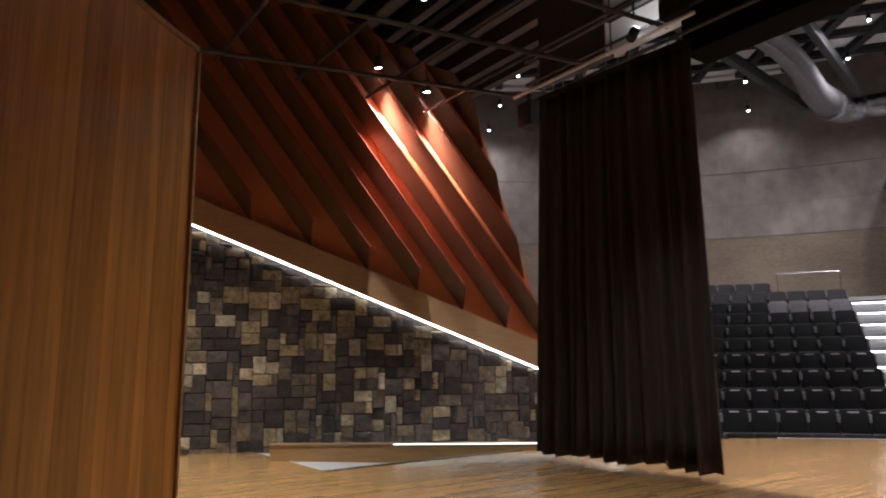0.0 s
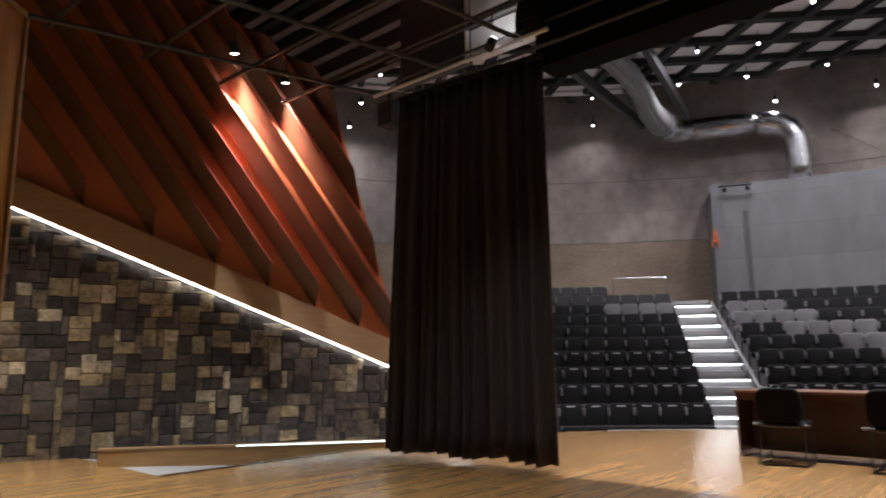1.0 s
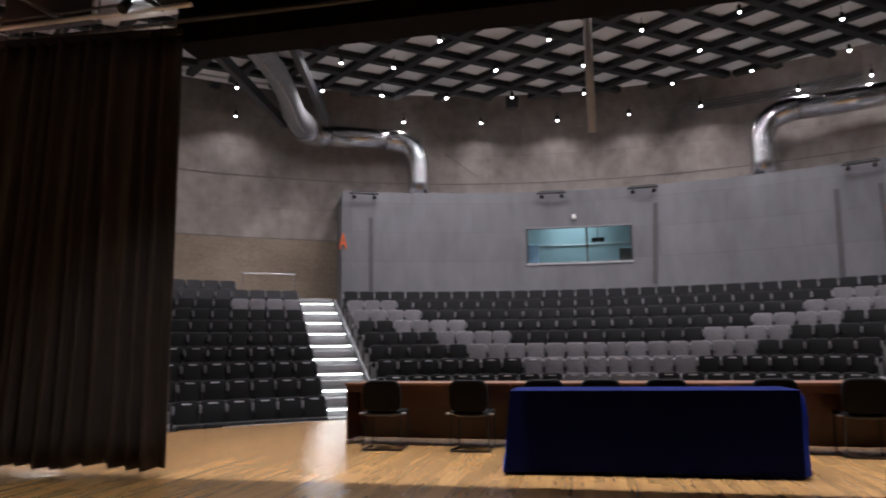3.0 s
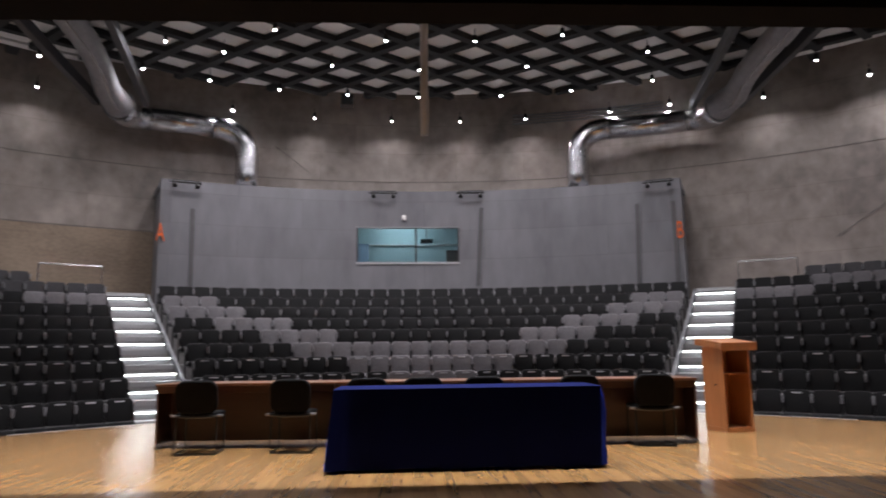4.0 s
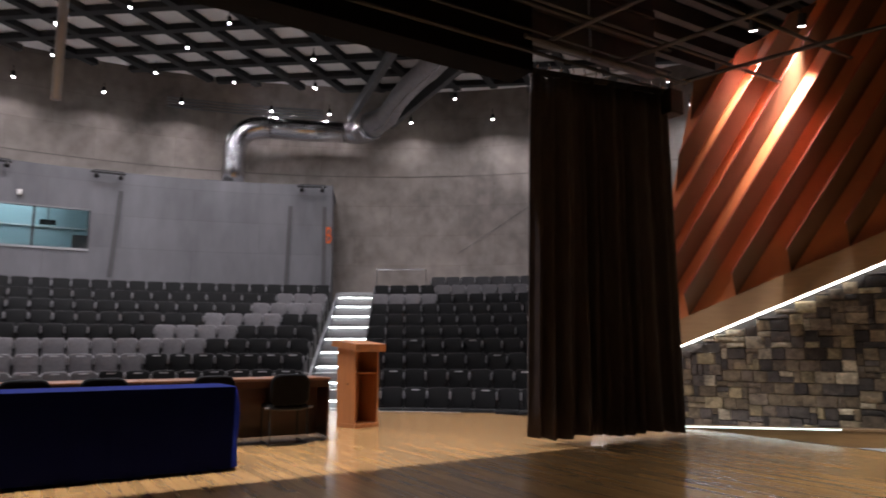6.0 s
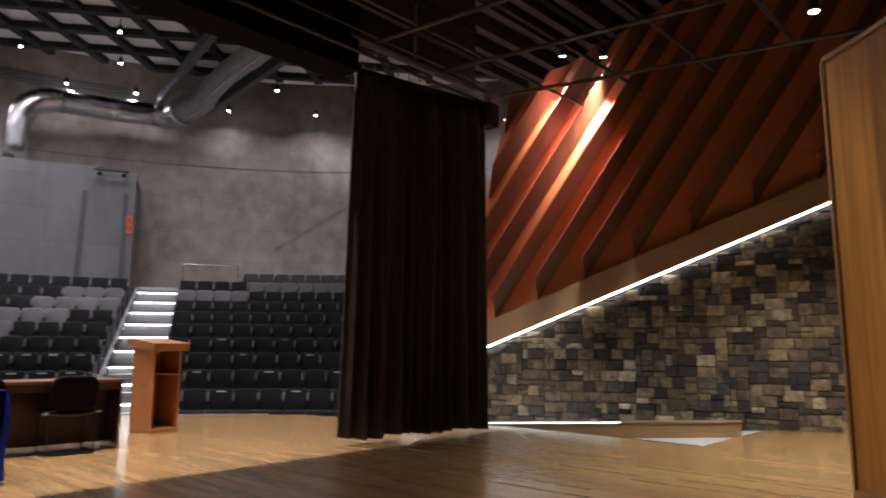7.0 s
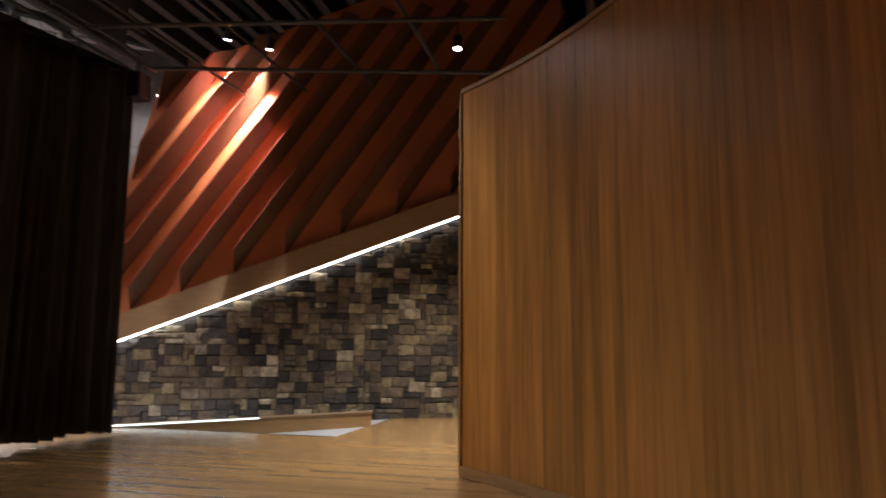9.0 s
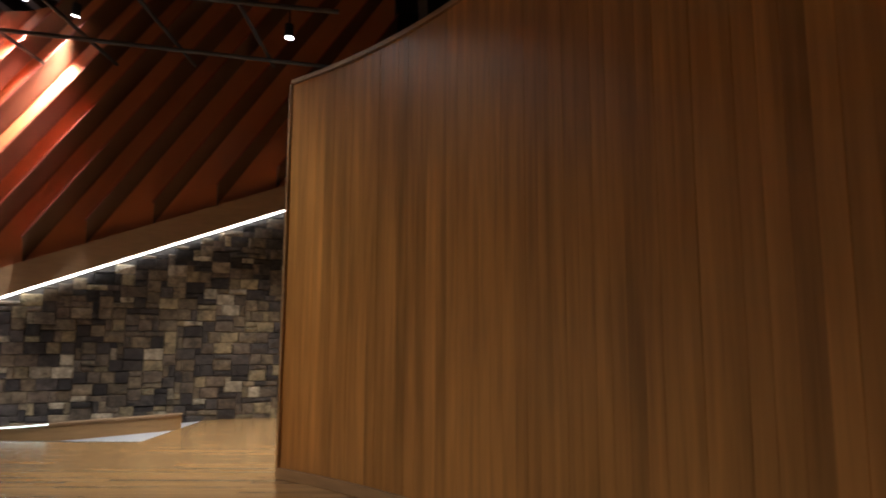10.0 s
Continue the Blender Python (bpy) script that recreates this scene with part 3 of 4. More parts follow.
RINGS = ((12.1, 1.0, (-26.6, -18.1, -5.1, 5.6, 16.0, 25.4)),
         (13.85, 1.0, (-28.5, -22.6, -10.9, -0.95, 11.5, 24.9)),
         (15.95, 1.0, (-29.4, -23.0, -15.9, -8.6, -0.8, 8.4, 16.1, 24.6)),
         (18.25, 0.34, (-19.9, -11.65, -3.5, 3.9, 10.9, 19.7, 25.65)),
         (9.8, 1.0, (-22, -7, 7, 22)))
for r, share, angles in RINGS:
    for a in angles:
        p = polar(r, a)
        p = Vector((-0.5, 0, 0)) + (p - Vector((-0.5, 0, 0))) * 1.09
        rel = p - Vector((CX, CY, 0))
        if rel.length > 20.4:
            rel *= 20.4 / rel.length
        downlight((CX + rel.x, CY + rel.y, 9.6), HALL_POWER * share)
# the lamps over the side blocks, some set lower to fit the camera's view
for r, a, z, share in ((17.05, -59.5, 9.6, 0.8), (19.4, -59.9, 9.6, 0.7), (20.4, -60.5, 9.1, 0.28), (18.35, -37.0, 9.6, 0.8), (20.4, -36.2, 9.38, 0.28),
                       (18.3, -48.5, 9.6, 0.8), (20.4, -45.0, 9.35, 0.28), (18.7, 38.8, 9.6, 1.1), (20.4, 42.2, 9.38, 0.28), (20.4, 33.7, 9.36, 0.28),
                       (19.2, 47.0, 9.6, 1.1), (20.4, 61.3, 9.06, 0.28), (17.05, 59.5, 9.6, 0.8), (19.4, 59.9, 9.6, 0.7)):
    downlight(polar(r, a, z), HALL_POWER * share)
# the row over the front of the stage
for x in (-4.5, -1.6, 1.6, 4.5):
    downlight((x, 7.5, 9.6), FRONT_POWER, spread=88)

# stage lamps on the grid and above the red walls; some are added out of view
for side in (-1, 1):
    for sx, z, pw in (((2.77, 5.57, 1.0), (3.51, 5.25, 0.5)) if side < 0 else ((3.06, 5.73, 1.0), (3.70, 5.84, 0.7))):
        p = wall_at(side, sx, 0.42, z)
        downlight(p, WASH_POWER * pw, 48, wall_at(side, sx + 0.2, 0.0, z - 1.4), "black spotlight washing down the red wall")
    downlight((7.81, 1.94, 4.97) if side > 0 else (-7.98, 0.9, 4.97), STAGE_POWER * (3.6 if side > 0 else 3.8), 92 if side > 0 else 108, None, "black spotlight hung from the stage grid")
downlight((-6.0, 3.66, 4.97), STAGE_POWER * 0.62, 88, (-5.65, 2.4, 0.0), "black spotlight hung from the stage grid")
# unseen lamp added to brighten the boards on the west side
downlight((-3.7, 4.3, 5.0), STAGE_POWER * 0.8, 84, (-4.3, 4.4, 0.0), "black spotlight hung from the stage grid")
downlight((-5.10, 5.93, 4.86), 16.0, 110, (-5.20, 6.45, 5.55), "small black spotlight on the curtain pipe lighting the sheet panel")
# set out of view and aimed to light the shell's east end
downlight((5.3, 3.6, 5.1), STAGE_POWER * 2.0, 76, (4.75, 0.95, 0.1), "black spotlight hung from the stage grid")

# ---- aisle stairs ----
for side in (-1, 1):
    ax = thing("aisle_stair", Matrix.Translation((CX, CY, 0)) @ Matrix.Rotation(-radians(side * AISLE), 4, "Z"),
               "pale grey aisle stair with a glowing strip on every other step", "stairs", "aisle stairs", "structure")
    for i in range(1, TIERS + 1):
        r0 = ROW1 - 0.42 + i * DEEP
        z = FLOOR0 + i * RISE
        # half step below the tier and the tread on it
        part("step", boxm(-HALF, HALF, r0 - DEEP / 2, r0 + 0.01, z - RISE, z - RISE / 2, 0.008), STEPM, ax)
        part("step", boxm(-HALF, HALF, r0 - 0.012, r0 + DEEP / 2 - 0.02, z - 0.10, z + 0.012, 0.008), STEPM, ax)
        if i >= 2:
            part("light_strip", boxm(-HALF + 0.03, HALF - 0.03, r0 - DEEP / 2 - 0.02, r0 - DEEP / 2 - 0.004, z - RISE / 2 - 0.034, z - RISE / 2 - 0.016), LEDSTEP, ax, "glowing white strip")
    # sloping white stringer on the middle block's side
    a, b = (ROW1 - 0.3, FLOOR0 + 0.16), (ROW1 + 8.2, FLOOR0 + 0.16 + 8.5 / DEEP * RISE)
    bm = bmesh.new()
    xs = (-side * (HALF + 0.07), -side * (HALF + 0.005))
    vs = [[bm.verts.new((x, y, z)) for y, z in ((a[0], a[1] - 0.55), (b[0], b[1] - 0.55), (b[0], b[1]), (a[0], a[1]))] for x in xs]
    bm.faces.new(vs[0]), bm.faces.new(vs[1][::-1])
    for k in range(4):
        bm.faces.new((vs[0][k], vs[0][(k + 1) % 4], vs[1][(k + 1) % 4], vs[1][k]))
    part("stringer", bm, GREYPL, ax)

# ---- auditorium seats ----
def pad(w, h, d, r, bow=0.0, nx=8):
    """A cushion with rounded corners and a slightly bowed face: x across, z up, front at -y."""
    bm = bmesh.new()
    outline = []
    for cx, cz, a0 in ((w / 2 - r, h - r, 0), (-w / 2 + r, h - r, 90), (-w / 2 + r, r, 180), (w / 2 - r, r, 270)):
        for k in range(4):
            a = radians(a0 + k * 30)
            outline.append((cx + r * math.cos(a), cz + r * math.sin(a)))
    crown = lambda x, z: (x, z + (bow * (1 - (2 * x / w) ** 2) if z > h / 2 else 0))
    rings = []
    for f, y in ((1.0, d), (1.0, d * 0.25), (0.97, 0.05 * d), (0.88, 0.0)):
        rings.append([bm.verts.new((crown(x * f, h / 2 + (z - h / 2) * f)[0], y, crown(x * f, h / 2 + (z - h / 2) * f)[1])) for x, z in outline])
    for p, q in zip(rings, rings[1:]):
        n = len(p)
        for k in range(n):
            bm.faces.new((p[k], p[(k + 1) % n], q[(k + 1) % n], q[k]))
    bm.faces.new(rings[0][::-1]), bm.faces.new(rings[-1])
    return bm


def make_seat(fabric, label, tag):
    """An upholstered seat; the front looks along -y, the origin on the floor below the cushion."""
    st = thing("auditorium_seat", Matrix.Translation((0, 0, -30)), label, "seat", "auditorium seats")
    b = pad(0.485, 0.43, 0.09, 0.07, 0.028)
    for v in b.verts:
        v.co.x *= 0.90 + 0.10 * max(0.0, min(1.0, v.co.z / 0.36))
    tilt = Matrix.Translation((0, 0.04, 0.42)) @ Matrix.Rotation(radians(-9), 4, "X")
    bmesh.ops.transform(b, matrix=tilt, verts=b.verts)
    back = part("backrest", b, fabric, st, "", True)
    if tag:
        part("row_tag", boxm(-0.085, 0.085, -0.006, 0.004, 0.375, 0.397, 0.003, m=tilt), TAGM, back, "white row tag")
    c = pad(0.488, 0.115, 0.34, 0.045, 0.012)
    bmesh.ops.transform(c, matrix=Matrix.Translation((0, -0.24, 0.32)), verts=c.verts)
    part("cushion", c, fabric, st, "", True)
    part("seat_pan", boxm(-0.20, 0.20, -0.18, 0.08, 0.285, 0.319, 0.01), PLASTIC, st)
    for s in (-1, 1):
        part("arm", boxm(s * 0.246 - 0.022, s * 0.246 + 0.022, 0.03, 0.17, 0.62, 0.775, 0.014), ARMG, st)
        part("foot", boxm(s * 0.246 - 0.018, s * 0.246 + 0.018, 0.06, 0.15, 0.0, 0.625, 0.006), PLASTIC, st)
    return st


SEAT = {}
for key, fabric, tone in (("d", SEATD, "charcoal"), ("l", SEATL, "pale grey"), ("m", SEATM, "mid grey")):
    SEAT[key] = make_seat(fabric, "upholstered seat in %s fabric on a carpeted tier" % tone, False)
    SEAT[key + "t"] = make_seat(fabric, "upholstered seat in %s fabric with a white row tag" % tone, True)
PITCH = 0.492


far_seats = []


def put_seat(kind, r, ang, z, far=False):
    p = polar(r, ang, z)
    if far:
        far_seats.append((kind, Matrix.Translation(p) @ Matrix.Rotation(-radians(ang), 4, "Z")))
        return
    copy_thing(SEAT[kind], Matrix.Translation(p) @ Matrix.Rotation(-radians(ang), 4, "Z"))


LIGHT = {8: (0, 3), 7: (0, 4), 6: (2, 6), 5: (4, 8), 4: (5, 99), 3: (7, 99)}
for row in range(1, 10):
    r, z = ROW1 + 0.05 + (row - 1) * DEEP, FLOOR0 + (row - 1) * RISE
    half = radians(AISLE) * r - HALF - 0.18
    n = int(2 * half / PITCH)
    step = 2 * half / n
    for k in range(n):
        j = min(k, n - 1 - k)
        lo, hi = LIGHT.get(row, (99, 99))
        kind = "l" if lo <= j < hi or (row == 2 and j >= n // 2 - 2) else "d"
        if row < 4:
            kind += "t"
        put_seat(kind, r, math.degrees((-half + step * (k + 0.5)) / r), z, row > 7)
for side in (-1, 1):
    for row in range(1, 11):
        r, z = ROW1 + 0.05 + (row - 1) * DEEP, FLOOR0 + (row - 1) * RISE
        a = radians(AISLE) + (HALF + 0.06) / r if row < 10 else radians(36.2)
        last = 48.5 if side < 0 else 52
        k = 0
        while True:
            ang = math.degrees(a + (k + 0.5) * PITCH / r)
            if ang > last:
                break
            kind = "d"
            if row == 8 and k < 4:
                kind = "l"
            if row == 9:
                kind = "m" if (k >= 4 or side < 0) else "d"
                kind = "l" if side > 0 and k >= 4 else kind
            if row == 10:
                kind = "m"
            if row < 5 and (side < 0 or (k * 7 + row) % 3 == 0):
                kind += "t"
            put_seat(kind, r, side * ang, z, row > 8)
            k += 1
# the farthest rows, joined
verts, faces, mats, mat_ids = [], [], [], []
for kind, m in far_seats:
    for o in SEAT[kind].children_recursive:
        base = len(verts)
        verts += [m @ v.co for v in o.data.vertices]
        faces += [[base + i for i in f.vertices] for f in o.data.polygons]
        mm = o.data.materials[0]
        if mm not in mats:
            mats.append(mm)
        mat_ids += [mats.index(mm)] * len(o.data.polygons)
me = bpy.data.meshes.new("seats")
me.from_pydata(verts, [], faces)
for mm in mats:
    me.materials.append(mm)
me.polygons.foreach_set("material_index", mat_ids)
tagged(new("rear_seats", me), "rear rows of charcoal and grey upholstered seats", "seats", "", "stuff")
for st in SEAT.values():
    for o in list(st.children_recursive) + [st]:
        bpy.data.objects.remove(o)

# guard rails at the top of the side blocks
for side in (-1, 1):
    rl = thing("guard_rail", Matrix(), "thin bright metal guard rail on the upper tier", "rail", "guard rails")
    zt = FLOOR0 + 9 * RISE
    pts = [polar(18.55, side * a) for a in (30.8, 33.3, 35.8)]
    part("top_rail", tube(bmesh.new(), [(p.x, p.y, zt + 1.06) for p in pts], 0.022, 8), CHROME, rl)
    for p in (pts[0], pts[2]):
        part("post", tube(bmesh.new(), [(p.x, p.y, zt), (p.x, p.y, zt + 1.06)], 0.02, 8), CHROME, rl)

# ---- curtains ----
def curtain(p, q, z0, z1, folds, seed, flare, label):
    rnd = random.Random(seed)
    p, q = Vector((*p, 0)), Vector((*q, 0))
    d = (q - p).normalized()
    nrm = Vector((-d.y, d.x, 0))
    nx, nz = folds * 8, 14
    phase = [rnd.uniform(-0.5, 0.5) for _ in range(folds + 2)]
    amp = [rnd.uniform(0.05, 0.11) for _ in range(folds + 2)]
    bm = bmesh.new()
    sheets = []
    for off in (0.0, 0.018):
        grid = []
        for j in range(nz + 1):
            v = j / nz
            rowv = []
            for i in range(nx + 1):
                u = i / nx
                uw = u + (0.30 / folds) * math.sin(9.0 * u + seed) + (0.18 / folds) * math.sin(23.0 * u + 2 * seed)
                f = min(folds, max(0.0, uw * folds)) * 0.999
                k = int(f)
                w = f - k
                a = amp[k] * (1 - w) + amp[k + 1] * w
                ph = phase[k] * (1 - w) + phase[k + 1] * w
                loose = (0.55 + 0.6 * (1 - v)) * min(1.0, 0.25 + 9 * u * (1 - u))
                wave = a * loose * (math.sin(math.tau * f + ph * 1.4) + 0.3 * math.sin(2 * math.tau * f + ph * 3 + 0.8 * v)) + 0.03 * math.sin(3.1 * f + 2.5 * v) * min(1.0, 9 * u * (1 - u))
                zz = z0 + (z1 - z0) * v + (0.02 * math.sin(5.3 * u * 3 + seed) + 0.008 * math.sin(math.tau * f) if j == 0 else 0)
                c = p + (q - p) * u + d * ((flare[1] * u - flare[0] * (1 - u)) * (1 - v)) + nrm * (wave + off)
                rowv.append(bm.verts.new((c.x, c.y, zz)))
            grid.append(rowv)
        sheets.append(grid)
    for g in sheets:
        for j in range(nz):
            for i in range(nx):
                bm.faces.new((g[j][i], g[j][i + 1], g[j + 1][i + 1], g[j + 1][i]))
    a, b = sheets
    for j in range(nz):
        for i in (0, nx):
            bm.faces.new((a[j][i], a[j + 1][i], b[j + 1][i], b[j][i]))
    for i in range(nx):
        for j in (0, nz):
            bm.faces.new((a[j][i], a[j][i + 1], b[j][i + 1], b[j][i]))
    t = thing("stage_curtain", Matrix(), label, "curtain", "stage curtains")
    part("drape", bm, CURTAIN, t, "", True)
    hw = boxm(0, (q - p).length, -0.02, 0.02, z1 - 0.02, z1 + 0.06, 0.003, m=Matrix.Translation(p) @ Matrix.Rotation(math.atan2(d.y, d.x), 4, "Z"))
    part("heading_tape", hw, BLACKPAINT, t)
    for k in range(folds):
        c = p + (q - p) * ((k + 0.5) / folds)
        part("hook", tube(bmesh.new(), [(c.x, c.y, z1 + 0.055), (c.x, c.y - 0.02, z1 + 0.10), (c.x, c.y, z1 + 0.16)], 0.008, 6), CHROME, t)


curtain((-6.78, 6.05), (-4.61, 6.22), 0.07, 4.60, 13, 3, (0.24, 0.03), "black velour stage curtain hanging in deep folds")
curtain((4.87, 6.50), (6.97, 6.12), 0.07, 4.62, 12, 8, (0.13, 0.03), "black velour stage curtain hanging in deep folds")
for side in (-1, 1):
    x = side * 7.02
    hb = thing("curtain_motor", Matrix.Translation((x, 6.1, 4.3)), "black curtain motor box at the pipe's end", "motor", "curtain motors")
    part("housing", boxm(-0.13, 0.13, -0.12, 0.12, 0.02, 0.36, 0.015), BLACKPAINT, hb)
    part("bracket", boxm(-0.03, 0.03, -0.03, 0.03, 0.36, 0.5, 0.004), DARKSTEEL, hb)

# ---- desks, table, chairs, lectern ----
desk_a, desk_b = Vector((-3.58, 8.58, 0)), Vector((2.92, 8.16, 0))
dd = (desk_b - desk_a)
DW = dd.length / 3
dang = math.atan2(dd.y, dd.x)
for k in range(3):
    dk = thing("desk", Matrix.Translation(desk_a + dd * (k / 3)) @ Matrix.Rotation(dang, 4, "Z"), "long red-brown veneered conference desk on metal feet", "desk", "conference desks")
    part("desktop", boxm(0.003, DW - 0.003, -0.03, 0.62, 0.745, 0.775, 0.006), DESKTOP, dk)
    part("modesty_panel", boxm(0.03, DW - 0.03, 0.42, 0.445, 0.045, 0.743, 0.004), MAHOG, dk)
    part("apron", boxm(0.03, DW - 0.03, 0.02, 0.04, 0.66, 0.743, 0.004), MAHOG, dk)
    for x0 in (0.004, DW - 0.034):
        part("side_panel", boxm(x0, x0 + 0.03, 0.02, 0.58, 0.06, 0.743, 0.004), MAHOG, dk)
        part("foot", boxm(x0 - 0.003, x0 + 0.035, 0.0, 0.60, 0.0, 0.055, 0.01), CHROME, dk, "bright metal foot")

# blue cloth over a table
bt = thing("folding_table", Matrix.Translation((0.07, 7.10, 0)), "long folding table hidden under a blue cloth", "table")
part("tabletop", boxm(-1.27, 1.27, -0.32, 0.32, 0.72, 0.755, 0.006), MAHOG, bt)
for x in (-1.0, 1.0):
    for y in (-0.25, 0.25):
        part("leg", tube(bmesh.new(), [(x, y, 0), (x, y, 0.72)], 0.018, 8), DARKSTEEL, bt)
bm = bmesh.new()
N = 120
hw, hd = 1.305, 0.355
per = []
for k in range(N):
    t = k / N * 4 * (hw + hd)
    if t < 2 * hw:
        per.append((-hw + t, -hd, 0, -1))
    elif t < 2 * hw + 2 * hd:
        per.append((hw, -hd + t - 2 * hw, 1, 0))
    elif t < 4 * hw + 2 * hd:
        per.append((hw - (t - 2 * hw - 2 * hd), hd, 0, 1))
    else:
        per.append((-hw, hd - (t - 4 * hw - 2 * hd), -1, 0))
layers = []
for v in (0.0, 0.04, 0.18, 0.35, 0.5, 0.7, 0.85, 1.0):
    lay = []
    for k, (x, y, nx, ny) in enumerate(per):
        fold = 0.5 + 0.5 * math.sin(k * 0.55 + 1.3 * math.sin(k * 0.21))
        corner = max(0.0, 1 - (math.hypot(abs(x) - hw, abs(y) - hd) / 0.25))
        o = v * (0.015 + 0.035 * fold + (0.06 if x < 0 else 0.0) * corner) + (0.035 * math.sin(math.pi * min(1.0, v * 1.6)) if nx > 0 else 0.0)
        dx = nx * o + ((0.07 if x < 0 else -0.03) * corner * v * math.copysign(1, x) if ny else 0)
        lay.append(bm.verts.new((x + dx, y + ny * o, 0.772 - 0.757 * v - (0.006 if 0 < v < 0.1 else 0) + 0.02 * v * fold)))
    layers.append(lay)
for p_, q_ in zip(layers, layers[1:]):
    for k in range(N):
        bm.faces.new((p_[k], p_[(k + 1) % N], q_[(k + 1) % N], q_[k]))
bm.faces.new(layers[0])
cl = part("tablecloth", bm, BLUECL)
cl.matrix_basis = Matrix.Translation((0.07, 7.10, 0))
so = cl.modifiers.new("thickness", "SOLIDIFY")
so.thickness, so.offset = 0.004, 1
tagged(cl, "royal blue cloth draped to the floor over the table", "tablecloth")


def chair(x, y, ang):
    ch = thing("visitor_chair", Matrix.Translation((x, y, 0)) @ Matrix.Rotation(radians(ang), 4, "Z"), "black padded visitor chair with a metal tube frame", "chair", "visitor chairs")
    b = pad(0.46, 0.36, 0.05, 0.09, 0.015)
    bmesh.ops.transform(b, matrix=Matrix.Translation((0, -0.24, 0.46)) @ Matrix.Rotation(radians(10), 4, "X"), verts=b.verts)
    part("backrest", b, CHAIRF, ch, "", True)
    part("seat", boxm(-0.235, 0.235, -0.2, 0.24, 0.415, 0.465, 0.02), CHAIRF, ch, "", True)
    part("seat_rim", tube(bmesh.new(), [(-0.24, -0.21, 0.437), (-0.12, -0.235, 0.418), (0.12, -0.235, 0.418), (0.24, -0.21, 0.437)], 0.016, 8), PLASTIC, ch)
    for s in (-1, 1):
        part("leg_frame", tube(bmesh.new(), [(s * 0.22, -0.20, 0.42), (s * 0.225, -0.24, 0.05), (s * 0.225, -0.21, 0.014), (s * 0.225, 0.24, 0.014), (s * 0.22, 0.22, 0.42)], 0.011, 8), BLACKPAINT, ch)
        part("back_post", tube(bmesh.new(), [(s * 0.17, -0.20, 0.43), (s * 0.17, -0.21, 0.60)], 0.012, 8), BLACKPAINT, ch)
        part("end_cap", tube(bmesh.new(), [(s * 0.235, -0.22, 0.437), (s * 0.285, -0.22, 0.437)], 0.014, 8), GREYPL, ch, "pale end cap")
    part("floor_bar", tube(bmesh.new(), [(-0.225, -0.23, 0.014), (0.225, -0.23, 0.014)], 0.011, 8), BLACKPAINT, ch)


for x, a in ((-2.94, 4), (-1.86, -2), (-0.99, 0), (-0.36, 2), (0.36, -1), (1.47, 0), (2.38, -5)):
    chair(x, 8.28, a)

lc = thing("lectern", Matrix.Translation((3.87, 9.40, 0)) @ Matrix.Rotation(radians(13), 4, "Z"), "orange-brown wooden lectern with an open shelf", "lectern")
part("base", boxm(-0.22, 0.22, -0.22, 0.22, 0.0, 0.06, 0.006), LECTW, lc)
for s in (-1, 1):
    part("side_panel", boxm(min(s * 0.192, s * 0.22), max(s * 0.192, s * 0.22), -0.21, 0.22, 0.06, 1.14, 0.004), LECTW, lc)
part("front_panel", boxm(-0.19, 0.19, 0.195, 0.22, 0.06, 1.14, 0.003), LECTW, lc)
part("shelf", boxm(-0.19, 0.19, -0.19, 0.195, 0.76, 0.78, 0.003), LECTW, lc)
bm = boxm(-0.285, 0.285, -0.30, 0.28, 0.0, 0.035, 0.006)
box(bm, -0.285, 0.285, -0.30, -0.28, -0.075, 0.0, 0.004)
for s in (-1, 1):
    box(bm, s * 0.275 - 0.01, s * 0.275 + 0.01, -0.28, 0.28, -0.06, 0.0)
bmesh.ops.transform(bm, matrix=Matrix.Translation((0, 0, 1.19)) @ Matrix.Rotation(radians(7), 4, "X"), verts=bm.verts)
part("top", bm, LECTW, lc)
part("lock", tube(bmesh.new(), [(-0.221, -0.05, 0.62), (-0.232, -0.05, 0.62)], 0.012, 10), BLACKPAINT, lc)

